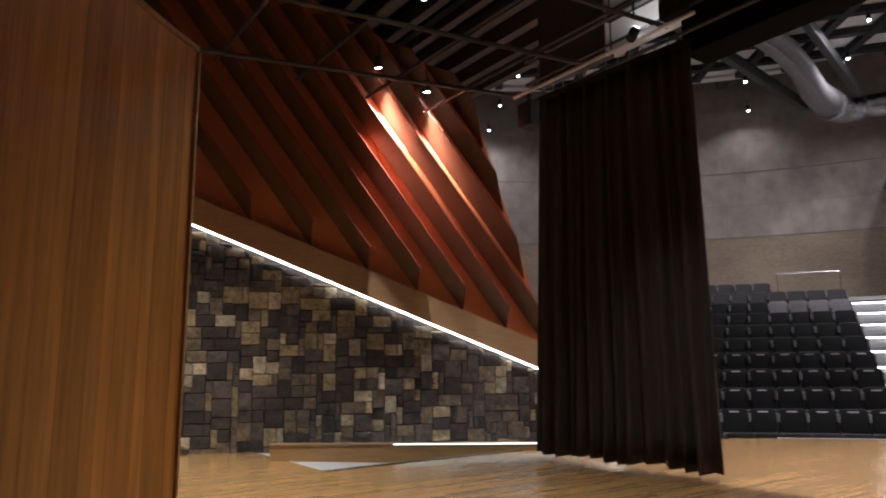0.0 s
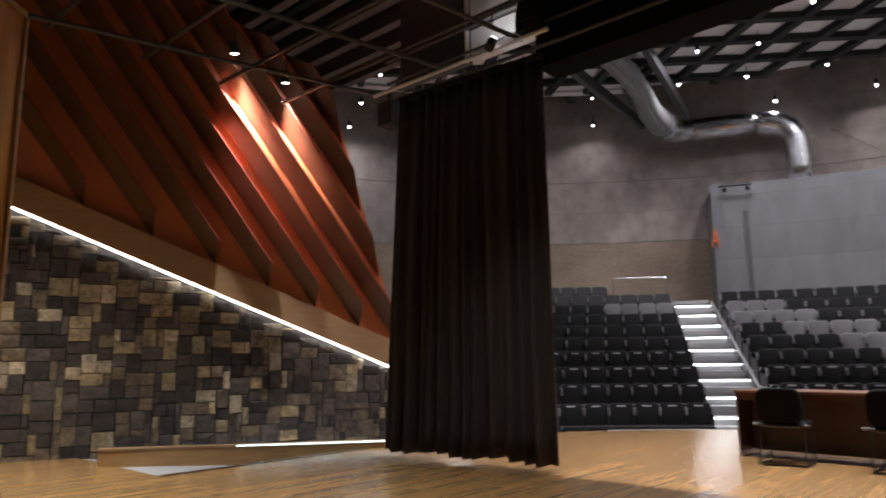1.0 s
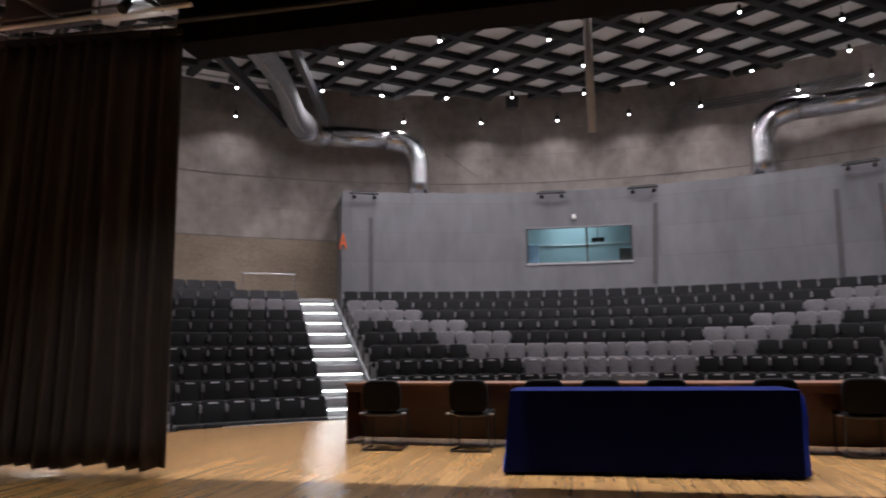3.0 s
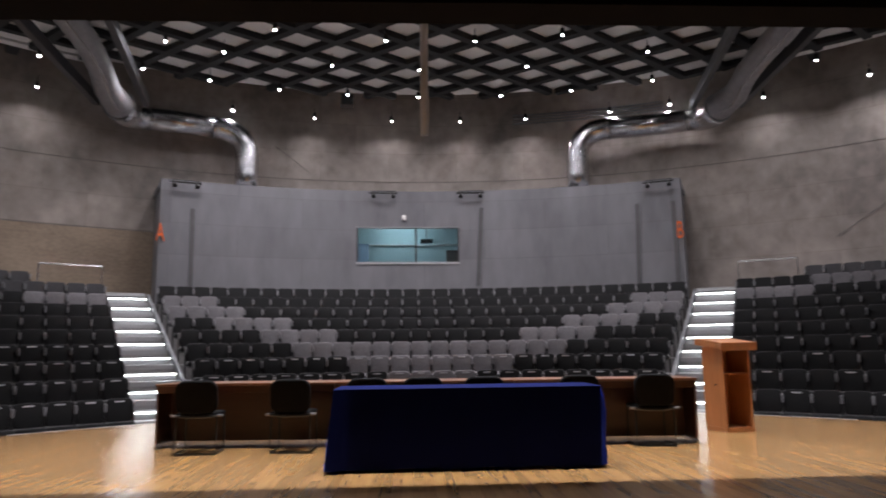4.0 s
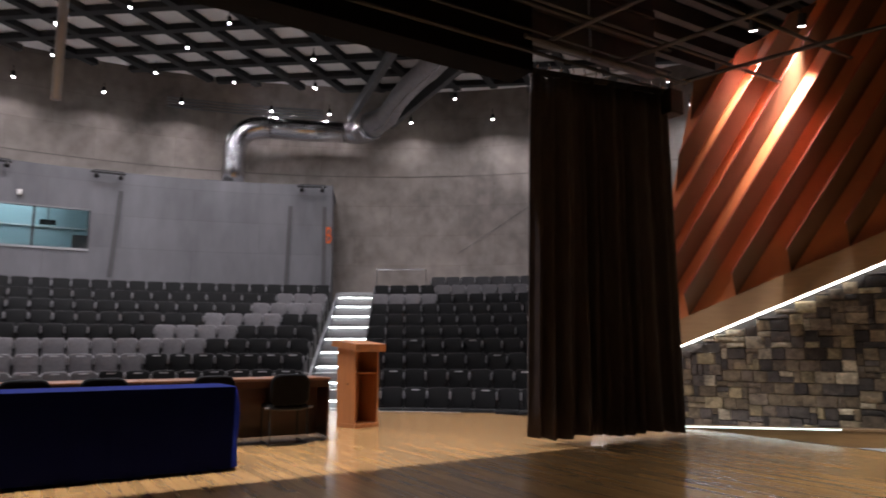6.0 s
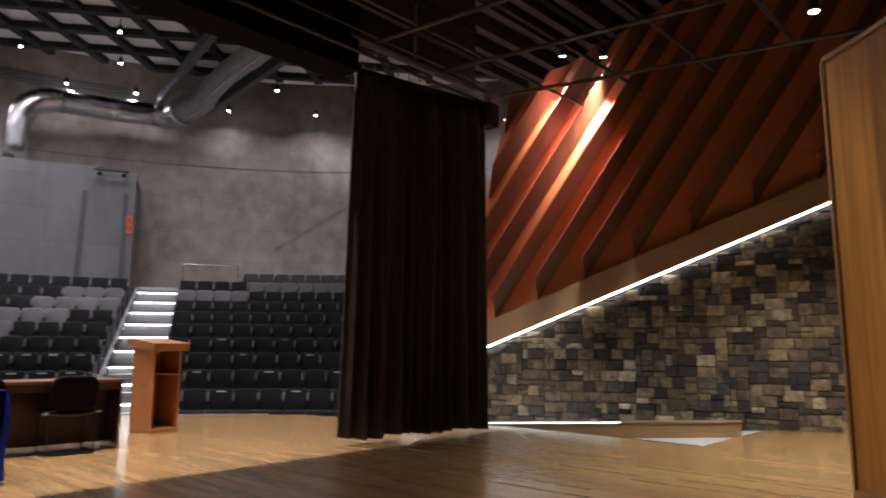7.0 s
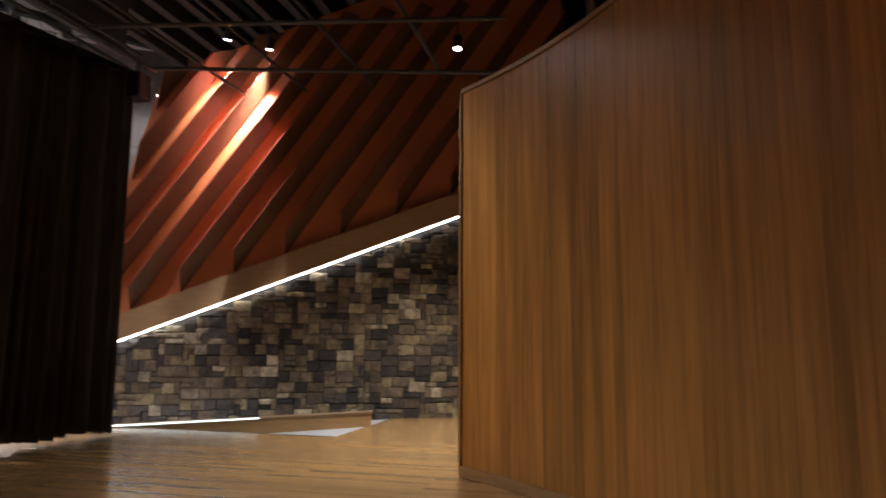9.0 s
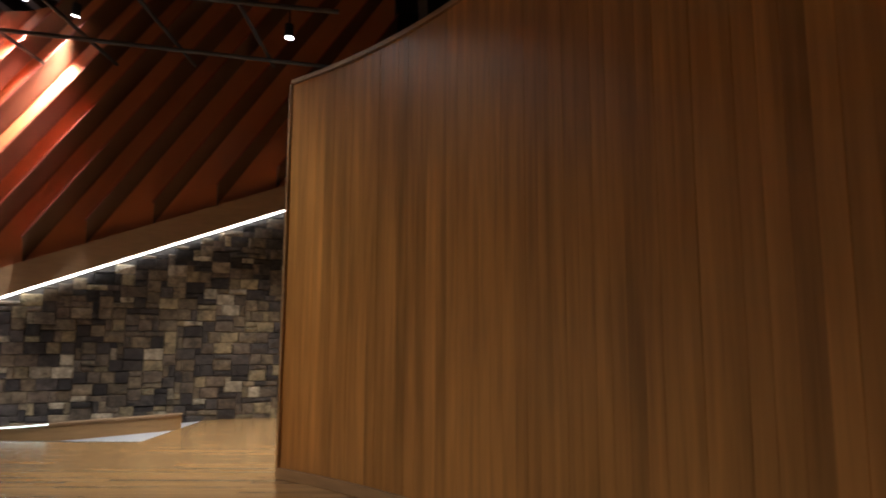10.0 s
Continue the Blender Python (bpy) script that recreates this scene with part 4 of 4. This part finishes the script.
# ---- ducts ----
for side in (-1, 1):
    dt = thing("air_duct", Matrix(), "big shiny galvanised air duct with elbows", "duct", "air ducts", "structure")
    V = lambda x, y, z: Vector((side * x, y, z))
    xv = 6.27 if side < 0 else 5.58
    up = [V(xv, 23.75, 6.62), V(xv, 23.75, 7.3), V(xv, 23.75, 7.9)]
    c0, c1, c2 = V(xv, 23.75, 8.95), V(xv, 23.75, 7.9), V(xv + 1.05, 23.4, 8.95)
    bend = [c1 * (1 - t) ** 2 + c0 * 2 * t * (1 - t) + c2 * t * t for t in (0.15, 0.3, 0.45, 0.6, 0.75, 0.9, 1.0)]
    run = [V(8.0, 23.0, 8.95), V(9.2, 22.35, 8.92)]
    part("elbow_pipe", tube(bmesh.new(), up + bend, 0.40, 20), SILVER, dt, "", True)
    part("cross_pipe", tube(bmesh.new(), [bend[-1]] + run, 0.385, 20), SILVER, dt, "", True)
    for c in (up[1], up[2]):
        part("seam_band", tube(bmesh.new(), [c - Vector((0, 0, 0.03)), c + Vector((0, 0, 0.03))], 0.415, 20), SILVER, dt)
    for q in (bend[2], bend[4], bend[6]):
        i = bend.index(q)
        d_ = (bend[min(i + 1, 6)] - bend[i - 1]).normalized() * 0.025
        part("seam_band", tube(bmesh.new(), [q - d_, q + d_], 0.41, 20), SILVER, dt)
    e0, e1, e2 = V(9.2, 22.35, 8.92), V(9.85, 21.95, 8.8), V(9.6, 21.0, 8.85)
    knee = [e0 * (1 - t) ** 2 + e1 * 2 * t * (1 - t) + e2 * t * t for t in (0.0, 0.2, 0.4, 0.6, 0.8, 1.0)]
    part("knee", tube(bmesh.new(), knee, [0.39, 0.40, 0.42, 0.43, 0.44, 0.44], 20), SILVER, dt, "", True)
    bends = [e2, V(9.55, 20.0, 8.98), V(9.3, 18.9, 9.25), V(9.1, 17.6, 9.42), V(8.85, 15.8, 9.4), V(8.5, 13.2, 9.3), V(8.1, 10.5, 9.2)] if side < 0 else [e2, V(9.72, 20.0, 8.95), V(9.45, 18.8, 9.06), V(9.15, 17.4, 9.03), V(8.85, 15.4, 8.96), V(8.45, 13.0, 8.95), V(8.1, 10.5, 8.95)]
    run2 = [bends[k].lerp(bends[k + 1], f / 5) for k in range(6) for f in range(5)] + [bends[6]]
    part("foil_run", tube(bmesh.new(), run2, [max(0.33, 0.43 - 0.012 * k) + 0.012 * (k % 2) for k in range(31)], 18), FOIL, dt, "crinkled dull foil hose", True)
    part("seam", tube(bmesh.new(), [q + Vector((-side * 0.16, -0.05, -0.37)) for q in run2[2:]], 0.022, 6), SILVER, dt)
    hoop = [e2 + Vector((0.46 * math.cos(k * math.tau / 16), -0.02, 0.46 * math.sin(k * math.tau / 16))) for k in range(17)]
    part("collar", tube(bmesh.new(), hoop, 0.035, 8), GREYPL, dt)
    for a, b in ((V(8.86, 21.2, 9.1), V(6.4, 10.2, 9.0)), (V(10.33, 21.0, 8.85), V(9.05, 10.2, 9.2))):
        L, mid, di = (b - a).length, (a + b) / 2, (b - a)
        setting("roof_truss", boxm(-0.09, 0.09, -L / 2, L / 2, -0.16, 0.16, 0.01, m=Matrix.Translation(mid) @ Matrix.Rotation(math.atan2(-di.x, di.y), 4, "Z")), DARKSTEEL, "dark steel truss beside the air duct", "truss")
    pv = polar(19.9, side * 14.6, BZ - 0.05)
    bx = thing("roof_box", Matrix.Translation(pv) @ Matrix.Rotation(-radians(side * 14.6), 4, "Z"), "low dark box lying on the booth roof", "box", "roof boxes")
    part("housing", boxm(-0.5, 0.5, -0.3, 0.3, 0.0, 0.16, 0.02), BLACKPAINT, bx)

# projector pole
pl = thing("projector_pole", Matrix.Translation((-0.19, 13.2, 0)), "long grey steel pole hanging from the ceiling", "pole")
part("tube", tube(bmesh.new(), [(0, 0, 5.40), (0, 0, 10.4)], 0.085, 14), mat("grey_painted_steel", (0.30, 0.30, 0.31), 0.45, metal=0.3, grain=0.1), pl, "", True)
part("flange", tube(bmesh.new(), [(0, 0, 9.86), (0, 0, 9.92)], 0.2, 14), DARKSTEEL, pl)

# ---- booth window and fixtures ----
win = thing("window_1", Matrix(), "wide control booth window with a pale frame", "window", "", "structure")
for z0, z1 in ((WIN[2] - 0.04, WIN[2] + 0.02), (WIN[3] - 0.02, WIN[3] + 0.03)):
    b = bmesh.new()
    ring(b, CX, CY, BR - 0.03, BR + 0.12, wa0, wa1, z0, z1, 8)
    part("frame", b, GREYPL if z1 > 5 else STEPM, win)
wm = -0.9
for a in (wa0 + 0.08, wm, wa1 - 0.08):
    p = polar(BR + 0.06, a)
    part("mullion", boxm(-0.035, 0.035, -0.04, 0.04, WIN[2], WIN[3], m=Matrix.Translation((p.x, p.y, 0)) @ Matrix.Rotation(-radians(a), 4, "Z")), DARKSTEEL, win)
glassm = bpy.data.materials.new("clear_glass")
glassm.use_nodes = True
gb = glassm.node_tree.nodes["Principled BSDF"]
gb.inputs["Transmission Weight"].default_value, gb.inputs["Roughness"].default_value, gb.inputs["IOR"].default_value = 1.0, 0.0, 1.2
gb.inputs["Base Color"].default_value = (0.85, 0.95, 0.97, 1)
for a0, a1 in ((wa0 + 0.2, wm - 0.12), (wm + 0.12, wa1 - 0.2)):
    b = bmesh.new()
    ring(b, CX, CY, BR + 0.05, BR + 0.058, a0, a1, WIN[2] + 0.02, WIN[3] - 0.02, 4)
    pane = part("pane", b, glassm, win)
    pane.visible_shadow = False
TEAL = mat("pale_teal_room_paint", (0.45, 0.56, 0.60), 0.8, grain=0.1, scale=2)
b = bmesh.new()
ring(b, CX, CY, 21.05, 21.2, wa0 - 6, wa1 + 6, 3.0, 6.3, 10)
setting("wall_booth_room", b, TEAL, "pale teal back wall inside the control booth", "wall")
b = bmesh.new()
ring(b, CX, CY, 20.98, 21.04, wa0 - 6, wa1 + 6, 5.0, 5.04, 10)
setting("trim_booth_room", b, PANELW, "pale rail along the booth's back wall", "trim")
b = bmesh.new()
ring(b, CX, CY, BR + 0.25, 21.0, wa0 - 6, wa1 + 6, 2.9, 3.0, 10)
setting("floor_booth", b, GREYCARPET, "grey floor of the control booth", "floor")
for a in (wa0 - 6, wa1 + 6):
    p = polar(20.2, a)
    setting("wall_booth_partition", boxm(-0.05, 0.05, -0.8, 0.8, 3.0, 6.3, m=Matrix.Translation((p.x, p.y, 0)) @ Matrix.Rotation(-radians(a), 4, "Z")), TEAL, "teal side wall inside the control booth", "wall")
bl = bpy.data.lights.new("booth_lamp", "AREA")
bl.energy, bl.size, bl.color = 26, 0.8, (0.72, 0.92, 1.0)
blo = new("booth_lamp", bl)
blo.matrix_basis = look((-0.8, CY + 20.0, 6.2), (-0.8, CY + 20.6, 4))
for nm, a, z0, z1, w, mt, lab in (("monitor", wa1 - 0.75, 4.1, 4.62, 0.42, BLACKPAINT, "black monitor standing behind the booth window"),
                                  ("cupboard", wa0 + 0.72, 3.0, 4.86, 0.42, mat("slate_blue_paint", (0.10, 0.17, 0.24), 0.6, grain=0.1), "slate blue cupboard inside the control booth")):
    p = polar(19.75, a)
    t = thing(nm, Matrix.Translation((p.x, p.y, z0)) @ Matrix.Rotation(-radians(a), 4, "Z"), lab, nm)
    part("body", boxm(-w / 2, w / 2, -0.12, 0.12, 0.0, z1 - z0, 0.012), mt, t)
    part("screen" if nm == "monitor" else "door", boxm(-w / 2 + 0.03, w / 2 - 0.03, -0.13, -0.121, 0.05, z1 - z0 - 0.03), mt, t)
p = polar(20.0, wm + 1.15)
t = thing("projector", Matrix.Translation((p.x, p.y, 4.95)), "small black projector hanging inside the booth", "projector")
part("body", boxm(-0.22, 0.22, -0.15, 0.15, 0.0, 0.12, 0.02), BLACKPAINT, t)
part("lens", tube(bmesh.new(), [(0, -0.15, 0.02), (0, -0.22, 0.02)], 0.06, 12), PLASTIC, t)
part("bracket", tube(bmesh.new(), [(0, 0, 0.1), (0, 0, 1.4)], 0.02, 8), GREYPL, t)

for ang, w in ((-23.8, 0.85), (-4.3, 0.85), (4.88, 0.85), (23.96, 0.85)):
    p = polar(BR - 0.17, ang)
    t = thing("booth_light_bar", Matrix.Translation((p.x, p.y, BZ - 0.10)) @ Matrix.Rotation(-radians(ang), 4, "Z"), "black light bar bracketed to the booth wall's top", "light bar", "booth light bars")
    part("bar", tube(bmesh.new(), [(-w / 2 - 0.08, 0, 0), (w / 2 + 0.05, 0, 0)], 0.035, 8), BLACKPAINT, t)
    part("rail", tube(bmesh.new(), [(-w / 2, -0.03, 0.06), (w / 2, -0.03, 0.06)], 0.014, 6), BLACKPAINT, t)
    for s in (-1, 1):
        part("bracket", boxm(s * w * 0.42 - 0.02, s * w * 0.42 + 0.02, 0.0, 0.18, -0.02, 0.02), BLACKPAINT, t)
        part("lamp_head", tube(bmesh.new(), [(s * w * 0.40, 0.03, -0.02), (s * w * 0.40, -0.06, -0.12), (s * w * 0.40, -0.09, -0.16)], [0.05, 0.07, 0.07], 10), BLACKPAINT, t)
pc = polar(BR - 0.05, -2.13)
t = thing("camera_dome", Matrix.Translation((pc.x, pc.y, 5.62)), "small white device on the booth wall", "camera")
part("body", boxm(-0.07, 0.07, -0.05, 0.05, 0.0, 0.17, 0.03), PANELW, t)
# slim dark strips that stand in for the light bars' shadows on the booth wall
BARSHADE = mat("bar_shadow_grey", (0.095, 0.092, 0.096), 0.75, grain=0.25, scale=4)
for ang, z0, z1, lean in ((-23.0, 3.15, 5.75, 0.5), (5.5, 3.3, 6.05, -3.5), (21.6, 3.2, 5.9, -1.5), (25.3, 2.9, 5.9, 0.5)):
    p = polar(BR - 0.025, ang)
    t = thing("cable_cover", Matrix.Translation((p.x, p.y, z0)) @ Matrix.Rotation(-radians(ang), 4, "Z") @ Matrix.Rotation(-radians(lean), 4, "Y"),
              "slim dark strip standing in for a light bar's shadow on the booth wall", "cable cover", "cable covers")
    part("channel", boxm(-0.07, 0.07, -0.012, 0.02, 0.0, z1 - z0, 0.006), BARSHADE, t)
# orange section letters at the booth's ends
for side, letter in ((-1, "A"), (1, "B")):
    ang = side * (BA - (0.12 if side < 0 else 0.30))
    p = polar(BR - 0.03, ang)
    cu = bpy.data.curves.new("letter", "FONT")
    cu.body, cu.size, cu.extrude, cu.align_x = letter, 0.86, 0.02, "CENTER"
    tmp = bpy.data.objects.new("letter", cu)
    me = bpy.data.meshes.new_from_object(tmp)
    bpy.data.objects.remove(tmp)
    me.materials.clear()
    me.materials.append(ORANGE)
    t = tagged(new("section_letter", me), "orange section letter " + letter + " on the booth wall", "sign", "section letters")
    t.matrix_basis = Matrix.Translation((p.x, p.y, 4.64)) @ Matrix.Rotation(-radians(ang), 4, "Z") @ Matrix.Rotation(radians(90), 4, "X") @ Matrix.Diagonal((0.46, 0.95, 1, 1))
# ceiling loudspeaker and slot grille
p = polar(18.5, -8.2, 9.45)
t = thing("loudspeaker", Matrix.Translation(p) @ Matrix.Rotation(radians(8), 4, "Z"), "dark brown loudspeaker box hung under the lattice", "loudspeaker")
part("cabinet", boxm(-0.22, 0.22, -0.15, 0.15, 0.0, 0.42, 0.015), mat("dark_brown_cabinet", (0.05, 0.04, 0.035), 0.6, grain=0.2), t)
part("grille", boxm(-0.19, 0.19, -0.16, -0.151, 0.03, 0.39), BLACKPAINT, t)
part("bracket", boxm(-0.03, 0.03, -0.03, 0.03, 0.42, 0.85), BLACKPAINT, t)
gr = thing("slot_grille", Matrix(), "long slotted air grille high on the wall", "grille", "", "structure")
for k in range(4):
    b = bmesh.new()
    ring(b, CX, CY, 21.2, 21.28, 9.5, 24.5, 9.72 + 0.11 * k, 9.76 + 0.11 * k, 16)
    part("slat", b, GREYPL, gr)

# ---- stones of the side walls ----
def stone_mesh(w, h, material, rnd):
    """A split block: x along the wall, y out of it, uneven face and edges."""
    bm = bmesh.new()
    g = 0.0015
    back = [(-w / 2 + g, -h / 2 + g), (w / 2 - g, -h / 2 + g), (w / 2 - g, h / 2 - g), (-w / 2 + g, h / 2 - g)]
    b0 = [bm.verts.new((x, -0.01, z)) for x, z in back]
    jit = lambda: rnd.uniform(-0.009, 0.006)
    b1 = [bm.verts.new((x + jit(), 0.018, z + jit())) for x, z in back]
    e = 0.009
    b2 = [bm.verts.new((x - math.copysign(e, x) + jit(), 0.034 + rnd.uniform(-0.006, 0.006), z - math.copysign(e, z) + jit())) for x, z in back]
    for p, q in ((b0, b1), (b1, b2)):
        for k in range(4):
            bm.faces.new((p[k], p[(k + 1) % 4], q[(k + 1) % 4], q[k]))
    c = bm.verts.new((rnd.uniform(-w, w) * 0.15, 0.040 + rnd.uniform(-0.006, 0.010), rnd.uniform(-h, h) * 0.15))
    for k in range(4):
        bm.faces.new((b2[k], b2[(k + 1) % 4], c))
    return mesh_of(bm, "stone", material)


for side in (-1, 1):
    rnd = random.Random(11 + side)
    cw, chh = 0.088, 0.082
    ns, nz = int((S1 - S0) / cw), 48
    used = set()
    cache = {}
    wall = stone_walls[side]
    rest_v, rest_f, rest_m = [], [], []
    wts = (0.29, 0.27, 0.15, 0.11, 0.09, 0.09) if side < 0 else (0.20, 0.18, 0.22, 0.11, 0.08, 0.21)
    for j in range(nz):
        for i in range(ns):
            if (i, j) in used:
                continue
            s, z = S0 + i * cw, -0.10 + j * chh
            if z > stone_top(s):
                continue
            big = rnd.random()
            ww = rnd.choice((2, 2, 3, 3, 4) if side < 0 else (2, 2, 3, 3)) if big > 0.10 else 1
            hh = rnd.choice((2, 2, 2, 3, 3)) if ww < 4 and side < 0 else rnd.choice((1, 2, 2))
            while ww > 1 and any((i + a, j) in used for a in range(ww)):
                ww -= 1
            for a in range(ww):
                for b in range(hh):
                    used.add((i + a, j + b))
            w, h = ww * cw, hh * chh
            m = rnd.choices(range(6), wts)[0]
            sc, zc = s + w / 2, z + h / 2
            top = min(stone_top(s), stone_top(s + w))
            if z + h > top:
                h2 = top - z - 0.004
                if h2 < 0.03:
                    continue
                zc = z + h2 / 2
                hh2 = round(h2, 2)
            else:
                hh2 = round(h, 3)
            key = (ww, hh2, m, rnd.randrange(2))
            if key not in cache:
                cache[key] = stone_mesh(w, hh2, STONE[m], rnd)
            flip = rnd.random() < 0.5
            u = Vector((side * WU.x, WU.y, 0))
            n = Vector((side * WN.x, WN.y, 0))
            if flip:
                ax, az = -u, Vector((0, 0, -1))
            else:
                ax, az = u, Vector((0, 0, 1))
            mtx = Matrix((( ax.x, n.x, az.x, 0), (ax.y, n.y, az.y, 0), (0, 0, az.z, 0), (0, 0, 0, 1)))
            pos = wall_at(side, sc, rnd.uniform(-0.006, 0.012), zc)
            if (-0.35 < sc < 5.6 if side < 0 else 0.2 < sc < 5.0):
                ob = new("stone", cache[key])
                ob.parent = wall
                ob.matrix_basis = Matrix.Translation(pos) @ mtx
            else:
                base = len(rest_v)
                me, mm = cache[key], Matrix.Translation(pos) @ mtx
                rest_v += [mm @ v.co for v in me.vertices]
                rest_f += [[base + q for q in f.vertices] for f in me.polygons]
                rest_m += [m] * len(me.polygons)
    me = bpy.data.meshes.new("stones")
    me.from_pydata(rest_v, [], rest_f)
    for st in STONE:
        me.materials.append(st)
    me.polygons.foreach_set("material_index", rest_m)
    ob = new("stones", me)
    ob.parent = wall
    tagged(ob, "", "", "", "stuff")

# ---- oak planks of the shell ----
PW = 0.118
n = int(SHR * radians(SHE + SHW) / PW)
plank_meshes = []
for k in range(3):
    plank_meshes.append(mesh_of(boxm(-PW / 2 + 0.0004, PW / 2 - 0.0004, -0.0115 - 0.0006 * k, 0.012, 0.003, SHZ - 0.022, 0.0012), "plank", SHELLW))
rnd = random.Random(21)
for k in range(n):
    a = 180 - SHE + (k + 0.5) * (SHE + SHW) / n
    p = polar(SHR + 0.012, a, 0, SHX, SHY)
    ob = new("plank", plank_meshes[rnd.randrange(3)])
    ob.parent = shell
    ob.matrix_basis = Matrix.Translation(p) @ Matrix.Rotation(-radians(a), 4, "Z")
bm = bmesh.new()
for s in (-1, 1):
    a = 180 + (SHW + 0.12 if s > 0 else -SHE - 0.12)
    p = polar(SHR + 0.05, a, 0, SHX, SHY)
    box(bm, -0.012, 0.012, -0.07, 0.07, 0.003, SHZ - 0.021, m=Matrix.Translation(p) @ Matrix.Rotation(-radians(a), 4, "Z"))
part("end_trim", bm, TRIMW, shell)

# ---- boards of the stage floor ----
BW = 0.092


def floor_front(x):
    """How far the boards run towards the hall at x."""
    ax = abs(x)
    if ax > 7.72:
        return 3.46
    y = CY + math.sqrt(max(0.01, STAGE_R ** 2 - ax * ax))
    if ax > 6.0:
        y = min(y, 6.6 + (7.72 - ax) / 0.30)
    return y


rnd = random.Random(31)
rest = bmesh.new()
board_cache = {}
single = 0
x = -10.5
while x < 10.5:
    y1 = min(floor_front(x), floor_front(x + BW))
    y = -1.4
    first = True
    while y < y1 - 0.02:
        L = rnd.choice((1.5, 1.8, 2.1)) if not first else rnd.choice((0.6, 0.9, 1.2, 1.5))
        first = False
        L = min(L, y1 - y)
        if y1 - (y + L) < 0.25:
            L = y1 - y
        zt = rnd.uniform(-0.0006, 0.0006)
        if 3.5 < y + L / 2 < 6.1 and abs(x) < 7.6 and single < 300:
            key = round(L, 3)
            if key not in board_cache:
                board_cache[key] = mesh_of(boxm(-BW / 2 + 0.0008, BW / 2 - 0.0008, -key / 2 + 0.0008, key / 2 - 0.0008, -0.019, 0.0), "board", FLOORP)
            ob = new("board", board_cache[key])
            ob.parent = stage_floor
            ob.matrix_basis = Matrix.Translation((x + BW / 2, y + L / 2, zt))
            single += 1
        else:
            v = [rest.verts.new((xx, yy, zz)) for zz in (-0.019, zt) for xx, yy in ((x + 0.0008, y + 0.0008), (x + BW - 0.0008, y + 0.0008), (x + BW - 0.0008, y + L - 0.0008), (x + 0.0008, y + L - 0.0008))]
            for f in ((4, 5, 6, 7), (0, 1, 5, 4), (1, 2, 6, 5), (2, 3, 7, 6), (3, 0, 4, 7)):
                rest.faces.new([v[q] for q in f])
        y += L
    x += BW
tagged(part("boards", rest, FLOORW, stage_floor), "", "", "", "stuff")
